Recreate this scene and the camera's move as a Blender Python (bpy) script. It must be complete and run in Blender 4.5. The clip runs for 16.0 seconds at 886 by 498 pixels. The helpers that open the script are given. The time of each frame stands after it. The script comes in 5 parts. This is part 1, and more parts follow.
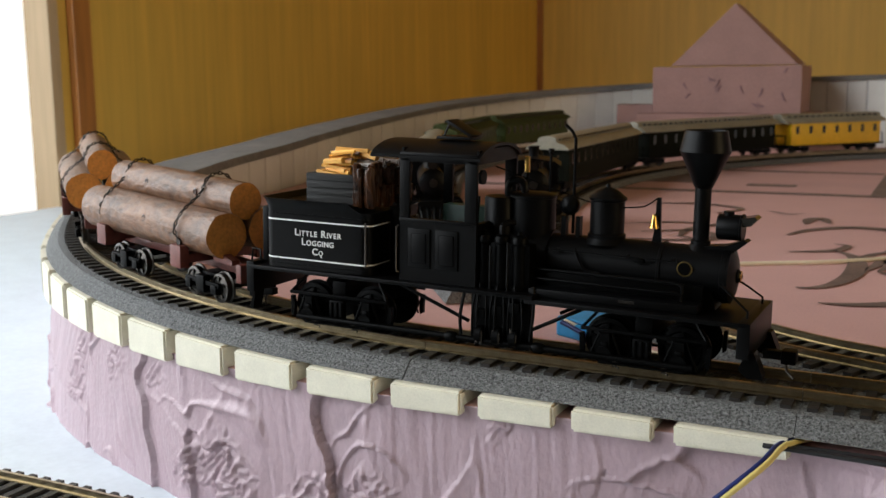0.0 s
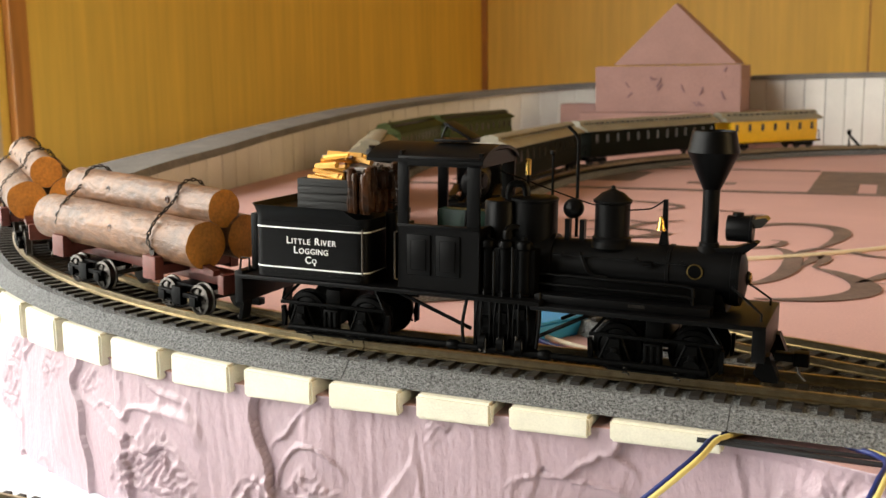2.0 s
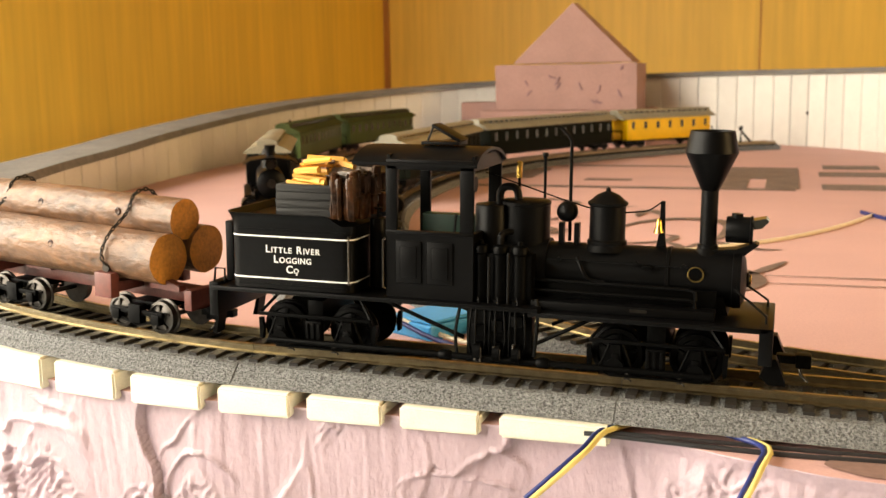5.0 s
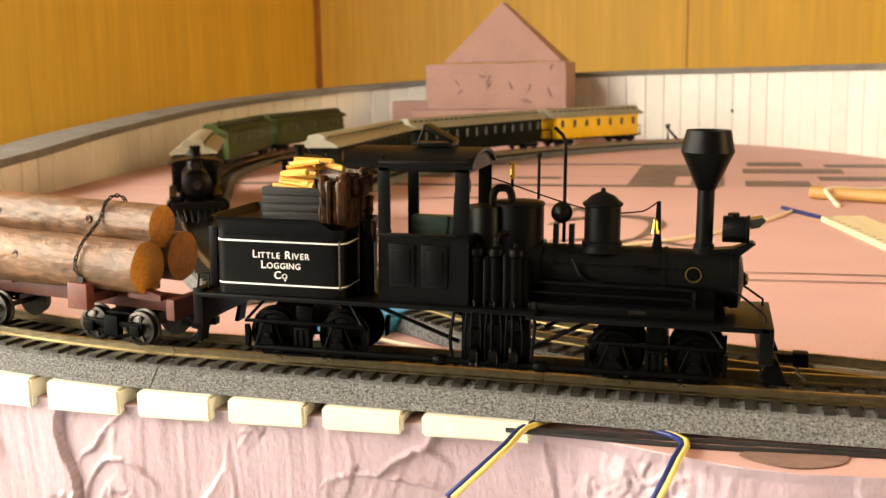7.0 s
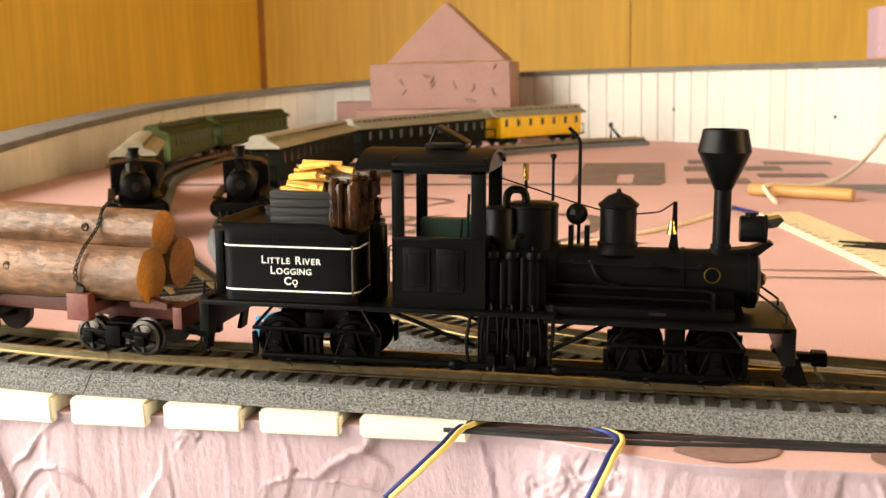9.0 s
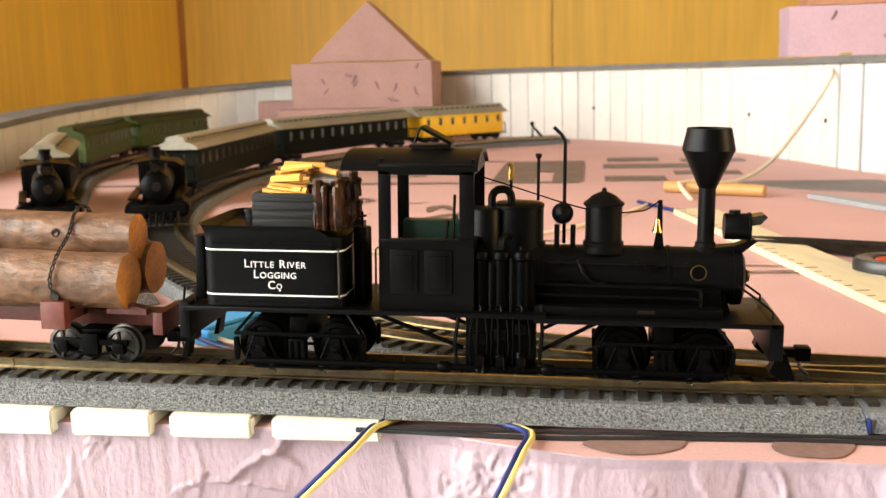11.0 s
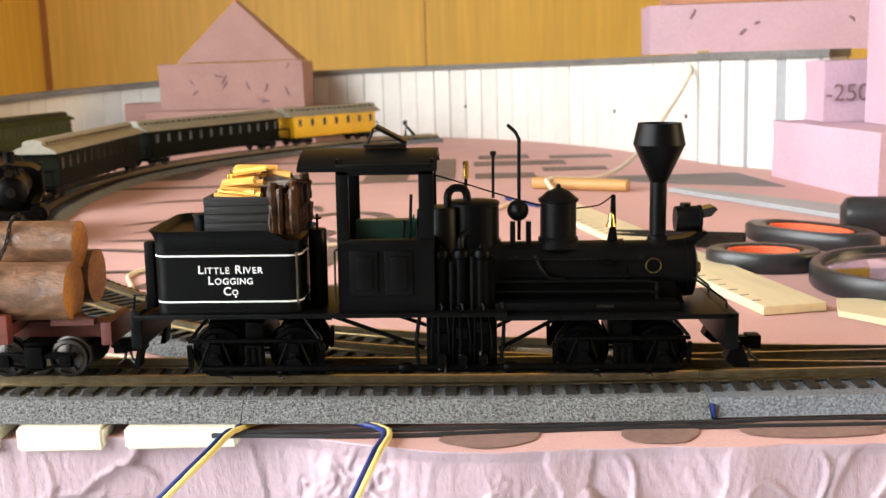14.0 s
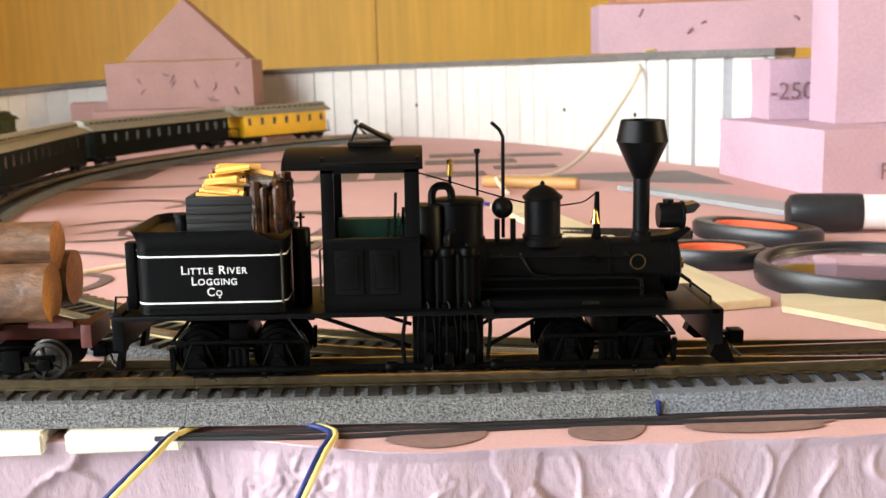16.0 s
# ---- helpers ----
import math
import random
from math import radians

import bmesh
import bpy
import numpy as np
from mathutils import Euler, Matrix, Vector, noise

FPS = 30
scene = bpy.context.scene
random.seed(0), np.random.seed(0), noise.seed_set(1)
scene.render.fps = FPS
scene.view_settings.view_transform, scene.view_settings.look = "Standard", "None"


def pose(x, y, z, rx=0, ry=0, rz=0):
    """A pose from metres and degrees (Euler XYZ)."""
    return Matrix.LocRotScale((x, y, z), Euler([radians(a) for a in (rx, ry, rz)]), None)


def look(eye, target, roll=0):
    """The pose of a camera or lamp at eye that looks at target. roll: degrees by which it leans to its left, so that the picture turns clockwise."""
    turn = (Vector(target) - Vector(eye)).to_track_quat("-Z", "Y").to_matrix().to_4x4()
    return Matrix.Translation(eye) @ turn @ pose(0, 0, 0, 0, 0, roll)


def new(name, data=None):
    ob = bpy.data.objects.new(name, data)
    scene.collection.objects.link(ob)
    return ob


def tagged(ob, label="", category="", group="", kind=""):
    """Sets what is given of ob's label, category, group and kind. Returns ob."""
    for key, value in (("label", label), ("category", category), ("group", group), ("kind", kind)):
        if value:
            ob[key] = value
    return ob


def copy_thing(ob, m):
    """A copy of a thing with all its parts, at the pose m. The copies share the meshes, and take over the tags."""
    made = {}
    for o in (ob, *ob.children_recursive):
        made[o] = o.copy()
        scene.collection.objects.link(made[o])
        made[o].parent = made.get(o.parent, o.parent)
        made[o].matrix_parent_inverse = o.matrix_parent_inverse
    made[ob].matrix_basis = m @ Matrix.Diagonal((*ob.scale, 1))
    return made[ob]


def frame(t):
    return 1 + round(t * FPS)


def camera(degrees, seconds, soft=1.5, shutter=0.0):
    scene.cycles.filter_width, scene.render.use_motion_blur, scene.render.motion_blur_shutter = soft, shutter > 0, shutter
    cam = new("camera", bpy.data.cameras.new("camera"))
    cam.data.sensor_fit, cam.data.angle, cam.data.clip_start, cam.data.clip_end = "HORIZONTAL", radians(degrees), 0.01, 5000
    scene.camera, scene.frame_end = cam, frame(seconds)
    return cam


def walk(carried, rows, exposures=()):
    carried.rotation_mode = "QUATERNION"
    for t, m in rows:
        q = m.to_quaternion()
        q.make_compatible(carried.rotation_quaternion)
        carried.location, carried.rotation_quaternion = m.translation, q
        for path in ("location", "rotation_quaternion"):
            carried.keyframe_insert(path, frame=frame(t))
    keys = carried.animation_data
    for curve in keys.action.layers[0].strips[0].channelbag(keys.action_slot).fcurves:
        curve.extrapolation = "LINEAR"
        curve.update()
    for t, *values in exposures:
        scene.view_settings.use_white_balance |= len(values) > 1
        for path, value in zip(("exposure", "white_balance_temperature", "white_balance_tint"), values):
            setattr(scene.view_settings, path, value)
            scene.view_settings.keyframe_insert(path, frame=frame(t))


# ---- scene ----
cam = camera(44.57, 16.0, soft=1.5)
cam.data.dof.use_dof, cam.data.dof.focus_distance, cam.data.dof.aperture_fstop = True, 0.315, 42.0
PATH = [
    (0, (-0.0896, -0.2769, 0.0945), (-0.3019, 0.1688, 0.0156), -0.60),
    (0.5, (-0.0884, -0.2765, 0.0945), (-0.2947, 0.1720, 0.0155), -0.64),
    (1, (-0.0879, -0.2761, 0.0943), (-0.2888, 0.1749, 0.0155), -0.69),
    (1.5, (-0.0871, -0.2759, 0.0944), (-0.2825, 0.1775, 0.0153), -0.72),
    (2, (-0.0867, -0.2754, 0.0943), (-0.2772, 0.1801, 0.0151), -0.75),
    (2.5, (-0.0861, -0.2747, 0.0941), (-0.2716, 0.1828, 0.0149), -0.77),
    (3, (-0.0851, -0.2742, 0.0942), (-0.2634, 0.1861, 0.0146), -0.82),
    (3.5, (-0.0840, -0.2739, 0.0943), (-0.2528, 0.1899, 0.0144), -0.82),
    (4, (-0.0833, -0.2737, 0.0943), (-0.2455, 0.1924, 0.0142), -0.83),
    (6.5, (-0.0788, -0.2718, 0.0941), (-0.2084, 0.2042, 0.0133), -1.05),
    (7, (-0.0778, -0.2718, 0.0941), (-0.1997, 0.2063, 0.0130), -1.05),
    (7.5, (-0.0771, -0.2716, 0.0942), (-0.1928, 0.2080, 0.0129), -1.03),
    (8, (-0.0761, -0.2712, 0.0941), (-0.1852, 0.2099, 0.0127), -1.11),
    (10.5, (-0.0714, -0.2705, 0.0941), (-0.1491, 0.2165, 0.0116), -1.35),
    (11, (-0.0697, -0.2708, 0.0942), (-0.1357, 0.2178, 0.0114), -1.36),
    (11.5, (-0.0682, -0.2708, 0.0941), (-0.1242, 0.2191, 0.0112), -1.49),
    (12, (-0.0667, -0.2707, 0.0941), (-0.1111, 0.2203, 0.0107), -1.53),
    (12.5, (-0.0656, -0.2711, 0.0942), (-0.1012, 0.2206, 0.0105), -1.55),
    (13, (-0.0643, -0.2709, 0.0942), (-0.0910, 0.2213, 0.0102), -1.60),
    (13.5, (-0.0634, -0.2703, 0.0940), (-0.0816, 0.2222, 0.0096), -1.67),
    (14, (-0.0621, -0.2710, 0.0942), (-0.0739, 0.2217, 0.0096), -1.75),
    (14.5, (-0.0617, -0.2701, 0.0939), (-0.0691, 0.2226, 0.0092), -1.70),
    (15, (-0.0613, -0.2702, 0.0941), (-0.0648, 0.2225, 0.0089), -1.69),
    (15.5, (-0.0601, -0.2701, 0.0941), (-0.0553, 0.2226, 0.0085), -1.70),
    (16, (-0.0600, -0.2698, 0.0939), (-0.0504, 0.2227, 0.0082), -1.73),
]
EXPO = [(0, -1.6, 6500, 10), (0.8, -1.2, 6700, 10), (1.5, -0.9, 7100, 10), (2.5, -0.68, 7700, 11), (3.5, -0.45, 8500, 12), (4.2, -0.33, 8700, 12), (7, -0.22, 8800, 12), (10.5, -0.1, 7500, 11), (13, -0.16, 6800, 10), (16, -0.18, 6550, 10)]
walk(cam, [(t, look(eye, target, roll)) for t, eye, target, roll in PATH], EXPO)

# ---- world and lamps ----
world = bpy.data.worlds.new("world")
scene.world = world
world.use_nodes = True
wn = world.node_tree
sky = wn.nodes.new("ShaderNodeTexSky")
sky.sky_type = "NISHITA"
sky.sun_disc = False
sky.sun_elevation, sky.sun_rotation = radians(35), radians(250)
wn.links.new(sky.outputs[0], wn.nodes["Background"].inputs[0])
wn.nodes["Background"].inputs[1].default_value = 0.1


def window_lamp(name, eye, target, w, h, watts, colour):
    d = bpy.data.lights.new(name, "AREA")
    d.shape, d.size, d.size_y, d.energy, d.color = "RECTANGLE", w, h, watts, colour
    ob = new(name, d)
    ob.matrix_world = look(eye, target)
    return ob


window_lamp("window_light_side", (-1.0, -0.42, 0.44), (0.2, 0.0, 0.0), 1.3, 0.85, 47, (0.88, 0.95, 1.0))
window_lamp("window_light_east", (2.42, -0.35, 0.72), (-1.0, 1.1, 0.1), 1.2, 1.0, 52, (1.0, 0.74, 0.40))

# ---- materials ----


def material(name, colour, rough=0.6, metal=0.0, scale=300.0, vary=0.15, bump=0.2, depth=0.0004, coarse=None, stretch=(1, 1, 1), dark=None, pieces=0.0, emit=0.0, spec=0.5):
    m = bpy.data.materials.new(name)
    m.use_nodes = True
    nt = m.node_tree
    n, l = nt.nodes, nt.links
    b = n["Principled BSDF"]
    b.inputs["Roughness"].default_value, b.inputs["Metallic"].default_value = rough, metal
    b.inputs["Specular IOR Level"].default_value = spec
    tc = n.new("ShaderNodeTexCoord")
    mp = n.new("ShaderNodeMapping")
    mp.inputs["Scale"].default_value = stretch
    l.new(tc.outputs["Object"], mp.inputs[0])
    fine = n.new("ShaderNodeTexNoise")
    fine.inputs["Scale"].default_value, fine.inputs["Detail"].default_value = scale, 6
    l.new(mp.outputs[0], fine.inputs["Vector"])
    big = n.new("ShaderNodeTexNoise")
    big.inputs["Scale"].default_value, big.inputs["Detail"].default_value = coarse or scale / 9, 3
    l.new(mp.outputs[0], big.inputs["Vector"])
    add = n.new("ShaderNodeMath")
    add.operation = "ADD"
    l.new(fine.outputs["Fac"], add.inputs[0])
    l.new(big.outputs["Fac"], add.inputs[1])
    half = n.new("ShaderNodeMapRange")
    half.inputs["From Min"].default_value, half.inputs["From Max"].default_value = 0.7, 1.3
    l.new(add.outputs[0], half.inputs["Value"])
    mix = n.new("ShaderNodeMix")
    mix.data_type = "RGBA"
    low = dark or tuple(c * (1 - 1.6 * vary) for c in colour)
    high = tuple(min(1, c * (1 + vary)) for c in colour)
    mix.inputs["A"].default_value, mix.inputs["B"].default_value = (*low, 1), (*high, 1)
    l.new(half.outputs[0], mix.inputs["Factor"])
    out = mix.outputs["Result"]
    if pieces:
        info = n.new("ShaderNodeObjectInfo")
        rng = n.new("ShaderNodeMapRange")
        rng.inputs["To Min"].default_value, rng.inputs["To Max"].default_value = 1 - pieces, 1 + pieces
        l.new(info.outputs["Random"], rng.inputs["Value"])
        hsv = n.new("ShaderNodeHueSaturation")
        l.new(rng.outputs[0], hsv.inputs["Value"])
        l.new(out, hsv.inputs["Color"])
        out = hsv.outputs[0]
    l.new(out, b.inputs["Base Color"])
    if bump:
        bp = n.new("ShaderNodeBump")
        bp.inputs["Strength"].default_value, bp.inputs["Distance"].default_value = bump, depth
        l.new(add.outputs[0], bp.inputs["Height"])
        l.new(bp.outputs[0], b.inputs["Normal"])
    if emit:
        b.inputs["Emission Color"].default_value, b.inputs["Emission Strength"].default_value = (*colour, 1), emit
    return m


M = {
    "foam": material("pink_foam", (0.62, 0.36, 0.33), 0.75, 0, 900, 0.06, 0.25, 0.0003, 12),
    "foam_cut": material("pink_foam_cut", (0.46, 0.335, 0.375), 0.36, 0, 800, 0.06, 0.45, 0.0008, 120, (1, 1, 0.5)),
    "foam_lilac": material("lilac_foam_block", (0.55, 0.375, 0.455), 0.75, 0, 500, 0.07, 0.3, 0.0004, 15),
    "foam_house": material("dusty_pink_foam", (0.32, 0.185, 0.165), 0.8, 0, 500, 0.09, 0.4, 0.0006, 25),
    "foam_dent": material("lilac_foam_dent", (0.22, 0.125, 0.14), 0.8, 0, 500, 0.1),
    "ink": material("brown_marker_ink", (0.17, 0.115, 0.10), 0.6, 0, 400, 0.25, 0.0),
    "smudge": material("faded_brown_smudge", (0.24, 0.14, 0.115), 0.7, 0, 400, 0.15, 0.1),
    "board": material("pale_blue_board", (0.72, 0.80, 0.86), 0.6, 0, 300, 0.04, 0.1),
    "wall": material("tan_wood_panel", (0.72, 0.455, 0.085), 0.5, 0, 14, 0.10, 0.12, 0.001, 1.6, (6, 6, 0.35)),
    "wall_plain": material("cream_plaster", (0.30, 0.27, 0.22), 0.8, 0, 40, 0.05, 0.2),
    "trim": material("brown_wood_trim", (0.36, 0.14, 0.03), 0.45, 0, 40, 0.2, 0.2, 0.001, 5, (4, 4, 0.3)),
    "casing": material("pale_tan_casing", (0.55, 0.40, 0.24), 0.5, 0, 30, 0.1, 0.15, 0.001, 5, (4, 4, 0.3)),
    "ceiling": material("tan_ceiling", (0.40, 0.36, 0.29), 0.9, 0, 60, 0.03, 0.2),
    "ballast": material("grey_roadbed_ballast", (0.185, 0.19, 0.19), 0.8, 0, 1900, 0.55, 1.0, 0.0008, 1300),
    "smooth_bed": material("grey_speckled_plastic", (0.19, 0.205, 0.23), 0.45, 0, 1700, 0.5, 0.03, 0.0001, 1400),
    "tie": material("dark_brown_plastic_tie", (0.013, 0.010, 0.008), 0.6, 0, 900, 0.3, 0.4, 0.0003, pieces=0.2),
    "rail": material("nickel_silver_rail", (0.40, 0.33, 0.21), 0.28, 1.0, 500, 0.15, 0.05),
    "cream": material("cream_foam_riser", (0.80, 0.76, 0.62), 0.7, 0, 1600, 0.05, 0.5, 0.0003, pieces=0.05),
    "white_riser": material("white_foam_riser", (0.70, 0.68, 0.63), 0.75, 0, 500, 0.04, 0.3, 0.0004, pieces=0.05),
    "grey_top": material("grey_cork_strip", (0.16, 0.15, 0.14), 0.8, 0, 300, 0.2, 0.4),
    "black": material("matt_black_paint", (0.0018, 0.0018, 0.002), 0.4, 0, 900, 0.3, 0.12, 0.0002, spec=0.12),
    "black_dull": material("dull_black_metal", (0.0012, 0.0012, 0.0012), 0.4, 0, 900, 0.3, 0.2, 0.0002, spec=0.06),
    "wood_black": material("black_stained_planks", (0.006, 0.0055, 0.005), 0.7, 0, 500, 0.4, 0.6, 0.0005, 120, (0.2, 1, 2)),
    "white": material("white_lettering", (0.85, 0.85, 0.83), 0.5, 0, 900, 0.03, 0.0),
    "brass": material("polished_brass", (0.75, 0.50, 0.14), 0.22, 1.0, 500, 0.1, 0.05),
    "bronze": material("tarnished_bronze", (0.22, 0.15, 0.05), 0.4, 1.0, 700, 0.2, 0.1),
    "steel": material("dark_steel", (0.07, 0.064, 0.058), 0.36, 1.0, 500, 0.2, 0.1),
    "green_in": material("dark_green_paint", (0.002, 0.034, 0.019), 0.4, 0, 500, 0.1, 0.1),
    "firewood": material("split_firewood", (0.93, 0.46, 0.085), 0.6, 0, 500, 0.14, 0.6, 0.0006, 150, (0.25, 1, 1), pieces=0.2),
    "bark": material("brown_grey_bark", (0.175, 0.083, 0.040), 0.42, 0, 420, 0.42, 0.9, 0.0009, 75, (0.55, 1, 1), pieces=0.12),
    "bark_dark": material("wet_dark_bark", (0.045, 0.015, 0.004), 0.3, 0, 500, 0.55, 0.8, 0.0008, 120, spec=0.25),
    "bark_grey": material("pale_grey_bark", (0.30, 0.25, 0.22), 0.4, 0, 600, 0.4, 0.5),
    "cut": material("sawn_log_end", (0.60, 0.24, 0.04), 0.65, 0, 900, 0.2, 0.4, 0.0003, 160, pieces=0.12),
    "red": material("red_brown_car_paint", (0.135, 0.030, 0.020), 0.5, 0, 700, 0.2, 0.15, 0.0003),
    "chain": material("blackened_chain", (0.03, 0.025, 0.02), 0.45, 0.6, 700, 0.2, 0.1),
    "green": material("olive_green_coach_paint", (0.04, 0.07, 0.006), 0.6, 0, 300, 0.12, 0.1),
    "dark_green": material("black_green_coach_paint", (0.0075, 0.009, 0.006), 0.6, 0, 300, 0.15, 0.1, spec=0.05),
    "yellow": material("bright_yellow_coach_paint", (0.86, 0.52, 0.010), 0.45, 0, 300, 0.08, 0.1),
    "roof": material("grey_coach_roof", (0.24, 0.22, 0.165), 0.42, 0, 300, 0.12, 0.15),
    "green_roof": material("dark_green_coach_roof", (0.035, 0.045, 0.012), 0.7, 0, 300, 0.15, 0.1, spec=0.15),
    "glass": material("dark_coach_window", (0.02, 0.02, 0.018), 0.12, 0, 300, 0.1, 0.0),
    "wire_white": material("white_wire", (0.75, 0.66, 0.50), 0.45, 0, 300, 0.05, 0.0),
    "wire_yellow": material("yellow_wire", (0.75, 0.62, 0.22), 0.4, 0, 300, 0.06, 0.0),
    "wire_blue": material("blue_wire", (0.012, 0.025, 0.14), 0.4, 0, 300, 0.06, 0.0),
    "blue": material("blue_plastic_clip", (0.03, 0.30, 0.62), 0.35, 0, 300, 0.06, 0.05),
    "ruler": material("pale_wood_ruler", (0.72, 0.60, 0.38), 0.5, 0, 200, 0.08, 0.15, 0.0003, 30, (0.2, 1, 1)),
    "stick": material("orange_wood_stick", (0.50, 0.27, 0.09), 0.55, 0, 200, 0.15, 0.2, 0.0003, 30, (0.2, 1, 1)),
    "grey": material("grey_plastic_strip", (0.30, 0.31, 0.32), 0.45, 0, 200, 0.05, 0.05),
    "black_plastic": material("black_plastic", (0.02, 0.02, 0.022), 0.35, 0, 300, 0.2, 0.05),
    "orange": material("red_orange_grip", (0.75, 0.13, 0.05), 0.4, 0, 300, 0.08, 0.05),
    "card": material("brown_card", (0.45, 0.22, 0.13), 0.7, 0, 200, 0.1, 0.1),
    "floor": material("grey_floor", (0.14, 0.12, 0.10), 0.7, 0, 60, 0.1, 0.1),
    "shadow_mat": material("grey_shade_patch", (0.20, 0.17, 0.16), 0.8, 0, 200, 0.1, 0.1),
}

# ---- mesh helpers ----


def part(name, bm, mat, parent=None, label=""):
    me = bpy.data.meshes.new(name)
    bmesh.ops.recalc_face_normals(bm, faces=bm.faces)
    bm.to_mesh(me)
    bm.free()
    me.materials.append(M[mat] if isinstance(mat, str) else mat)
    ob = new(name, me)
    if parent:
        ob.parent = parent
    if label:
        ob["label"] = label
    return ob


def smooth(ob, angle=35):
    me = ob.data
    for p in me.polygons:
        p.use_smooth = True
    me.set_sharp_from_angle(angle=radians(angle))
    return ob


def thing(name, label, category, m=None, group="", kind=""):
    ob = new(name)
    ob.empty_display_size = 0.01
    if m is not None:
        ob.matrix_basis = m
    return tagged(ob, label, category, group, kind)


def box(bm, x0, x1, y0, y1, z0, z1, m=None, bevel=0.0):
    vs = [bm.verts.new((x, y, z)) for x in (x0, x1) for y in (y0, y1) for z in (z0, z1)]
    fs = [bm.faces.new([vs[i] for i in f]) for f in ((0, 1, 3, 2), (4, 6, 7, 5), (0, 4, 5, 1), (2, 3, 7, 6), (0, 2, 6, 4), (1, 5, 7, 3))]
    if bevel:
        es = list({e for f in fs for e in f.edges})
        r = bmesh.ops.bevel(bm, geom=es, offset=bevel, segments=2, affect="EDGES", profile=0.6)
        vs = list({v for f in r["faces"] for v in f.verts} | {v for v in vs if v.is_valid})
    if m is not None:
        bmesh.ops.transform(bm, matrix=m, verts=vs)
    return bm


def lathe(bm, rings, n=24, m=None, cap=True):
    """Rings of (radius, z) about z."""
    made, allv = [], []
    for r, z in rings:
        ring = [bm.verts.new((r * math.cos(2 * math.pi * i / n), r * math.sin(2 * math.pi * i / n), z)) for i in range(n)]
        made.append(ring)
        allv += ring
    for a, b in zip(made, made[1:]):
        for i in range(n):
            bm.faces.new((a[i], a[(i + 1) % n], b[(i + 1) % n], b[i]))
    if cap:
        bm.faces.new(made[0][::-1])
        bm.faces.new(made[-1])
    if m is not None:
        bmesh.ops.transform(bm, matrix=m, verts=allv)
    return bm


def tube(bm, pts, r, n=8):
    """A round rod along points."""
    pts = [Vector(p) for p in pts]
    rings = []
    for i, p in enumerate(pts):
        d = (pts[min(i + 1, len(pts) - 1)] - pts[max(i - 1, 0)]).normalized()
        u = d.orthogonal().normalized() if not rings else (rings[-1][1] - d * d.dot(rings[-1][1])).normalized()
        w = d.cross(u)
        ring = [bm.verts.new(p + r * (math.cos(2 * math.pi * k / n) * u + math.sin(2 * math.pi * k / n) * w)) for k in range(n)]
        rings.append((ring, u))
    for (a, _), (b, _) in zip(rings, rings[1:]):
        for k in range(n):
            bm.faces.new((a[k], a[(k + 1) % n], b[(k + 1) % n], b[k]))
    bm.faces.new(rings[0][0][::-1])
    bm.faces.new(rings[-1][0])
    return bm


def prism(bm, outline, y0, y1, m=None):
    """An outline of (x, z) drawn out from y0 to y1."""
    a = [bm.verts.new((x, y0, z)) for x, z in outline]
    b = [bm.verts.new((x, y1, z)) for x, z in outline]
    k = len(outline)
    bm.faces.new(a)
    bm.faces.new(b[::-1])
    for i in range(k):
        bm.faces.new((a[i], b[i], b[(i + 1) % k], a[(i + 1) % k]))
    if m is not None:
        bmesh.ops.transform(bm, matrix=m, verts=a + b)
    return bm


def nb():
    return bmesh.new()


ALONG_X = Matrix.Rotation(radians(90), 4, "Y")
ALONG_Y = Matrix.Rotation(radians(90), 4, "X")


def spline(points, step=0.01):
    """Smooth line through points (x, y, z): a list of points."""
    p = [Vector(q) for q in points]
    p = [2 * p[0] - p[1]] + p + [2 * p[-1] - p[-2]]
    out = []
    for a, b, c, d in zip(p, p[1:], p[2:], p[3:]):
        k = max(2, int((c - b).length / step))
        for i in range(k):
            t = i / k
            out.append(0.5 * (2 * b + (c - a) * t + (2 * a - 5 * b + 4 * c - d) * t * t + (3 * b - a - 3 * c + d) * t ** 3))
    return out + [p[-2]]


def sweep(bm, line, profile, closed=True):
    """A profile of (side, up) carried along a line; side is to the left of the way."""
    rings = []
    for i, p in enumerate(line):
        d = line[min(i + 1, len(line) - 1)] - line[max(i - 1, 0)]
        d = Vector((d.x, d.y, 0)).normalized()
        side = Vector((-d.y, d.x, 0))
        rings.append([bm.verts.new(p + side * a + Vector((0, 0, b))) for a, b in profile])
    k = len(profile)
    for a, b in zip(rings, rings[1:]):
        for i in range(k if closed else k - 1):
            bm.faces.new((a[i], b[i], b[(i + 1) % k], a[(i + 1) % k]))
    if closed:
        bm.faces.new(rings[0])
        bm.faces.new(rings[-1][::-1])
    return bm

# ---- the main track's line: straight along x, then an arc that bends away to the left ----
X0, RAD, YM = -0.235, 0.318, 0.0242
S2, RAD2 = -0.5, 0.91


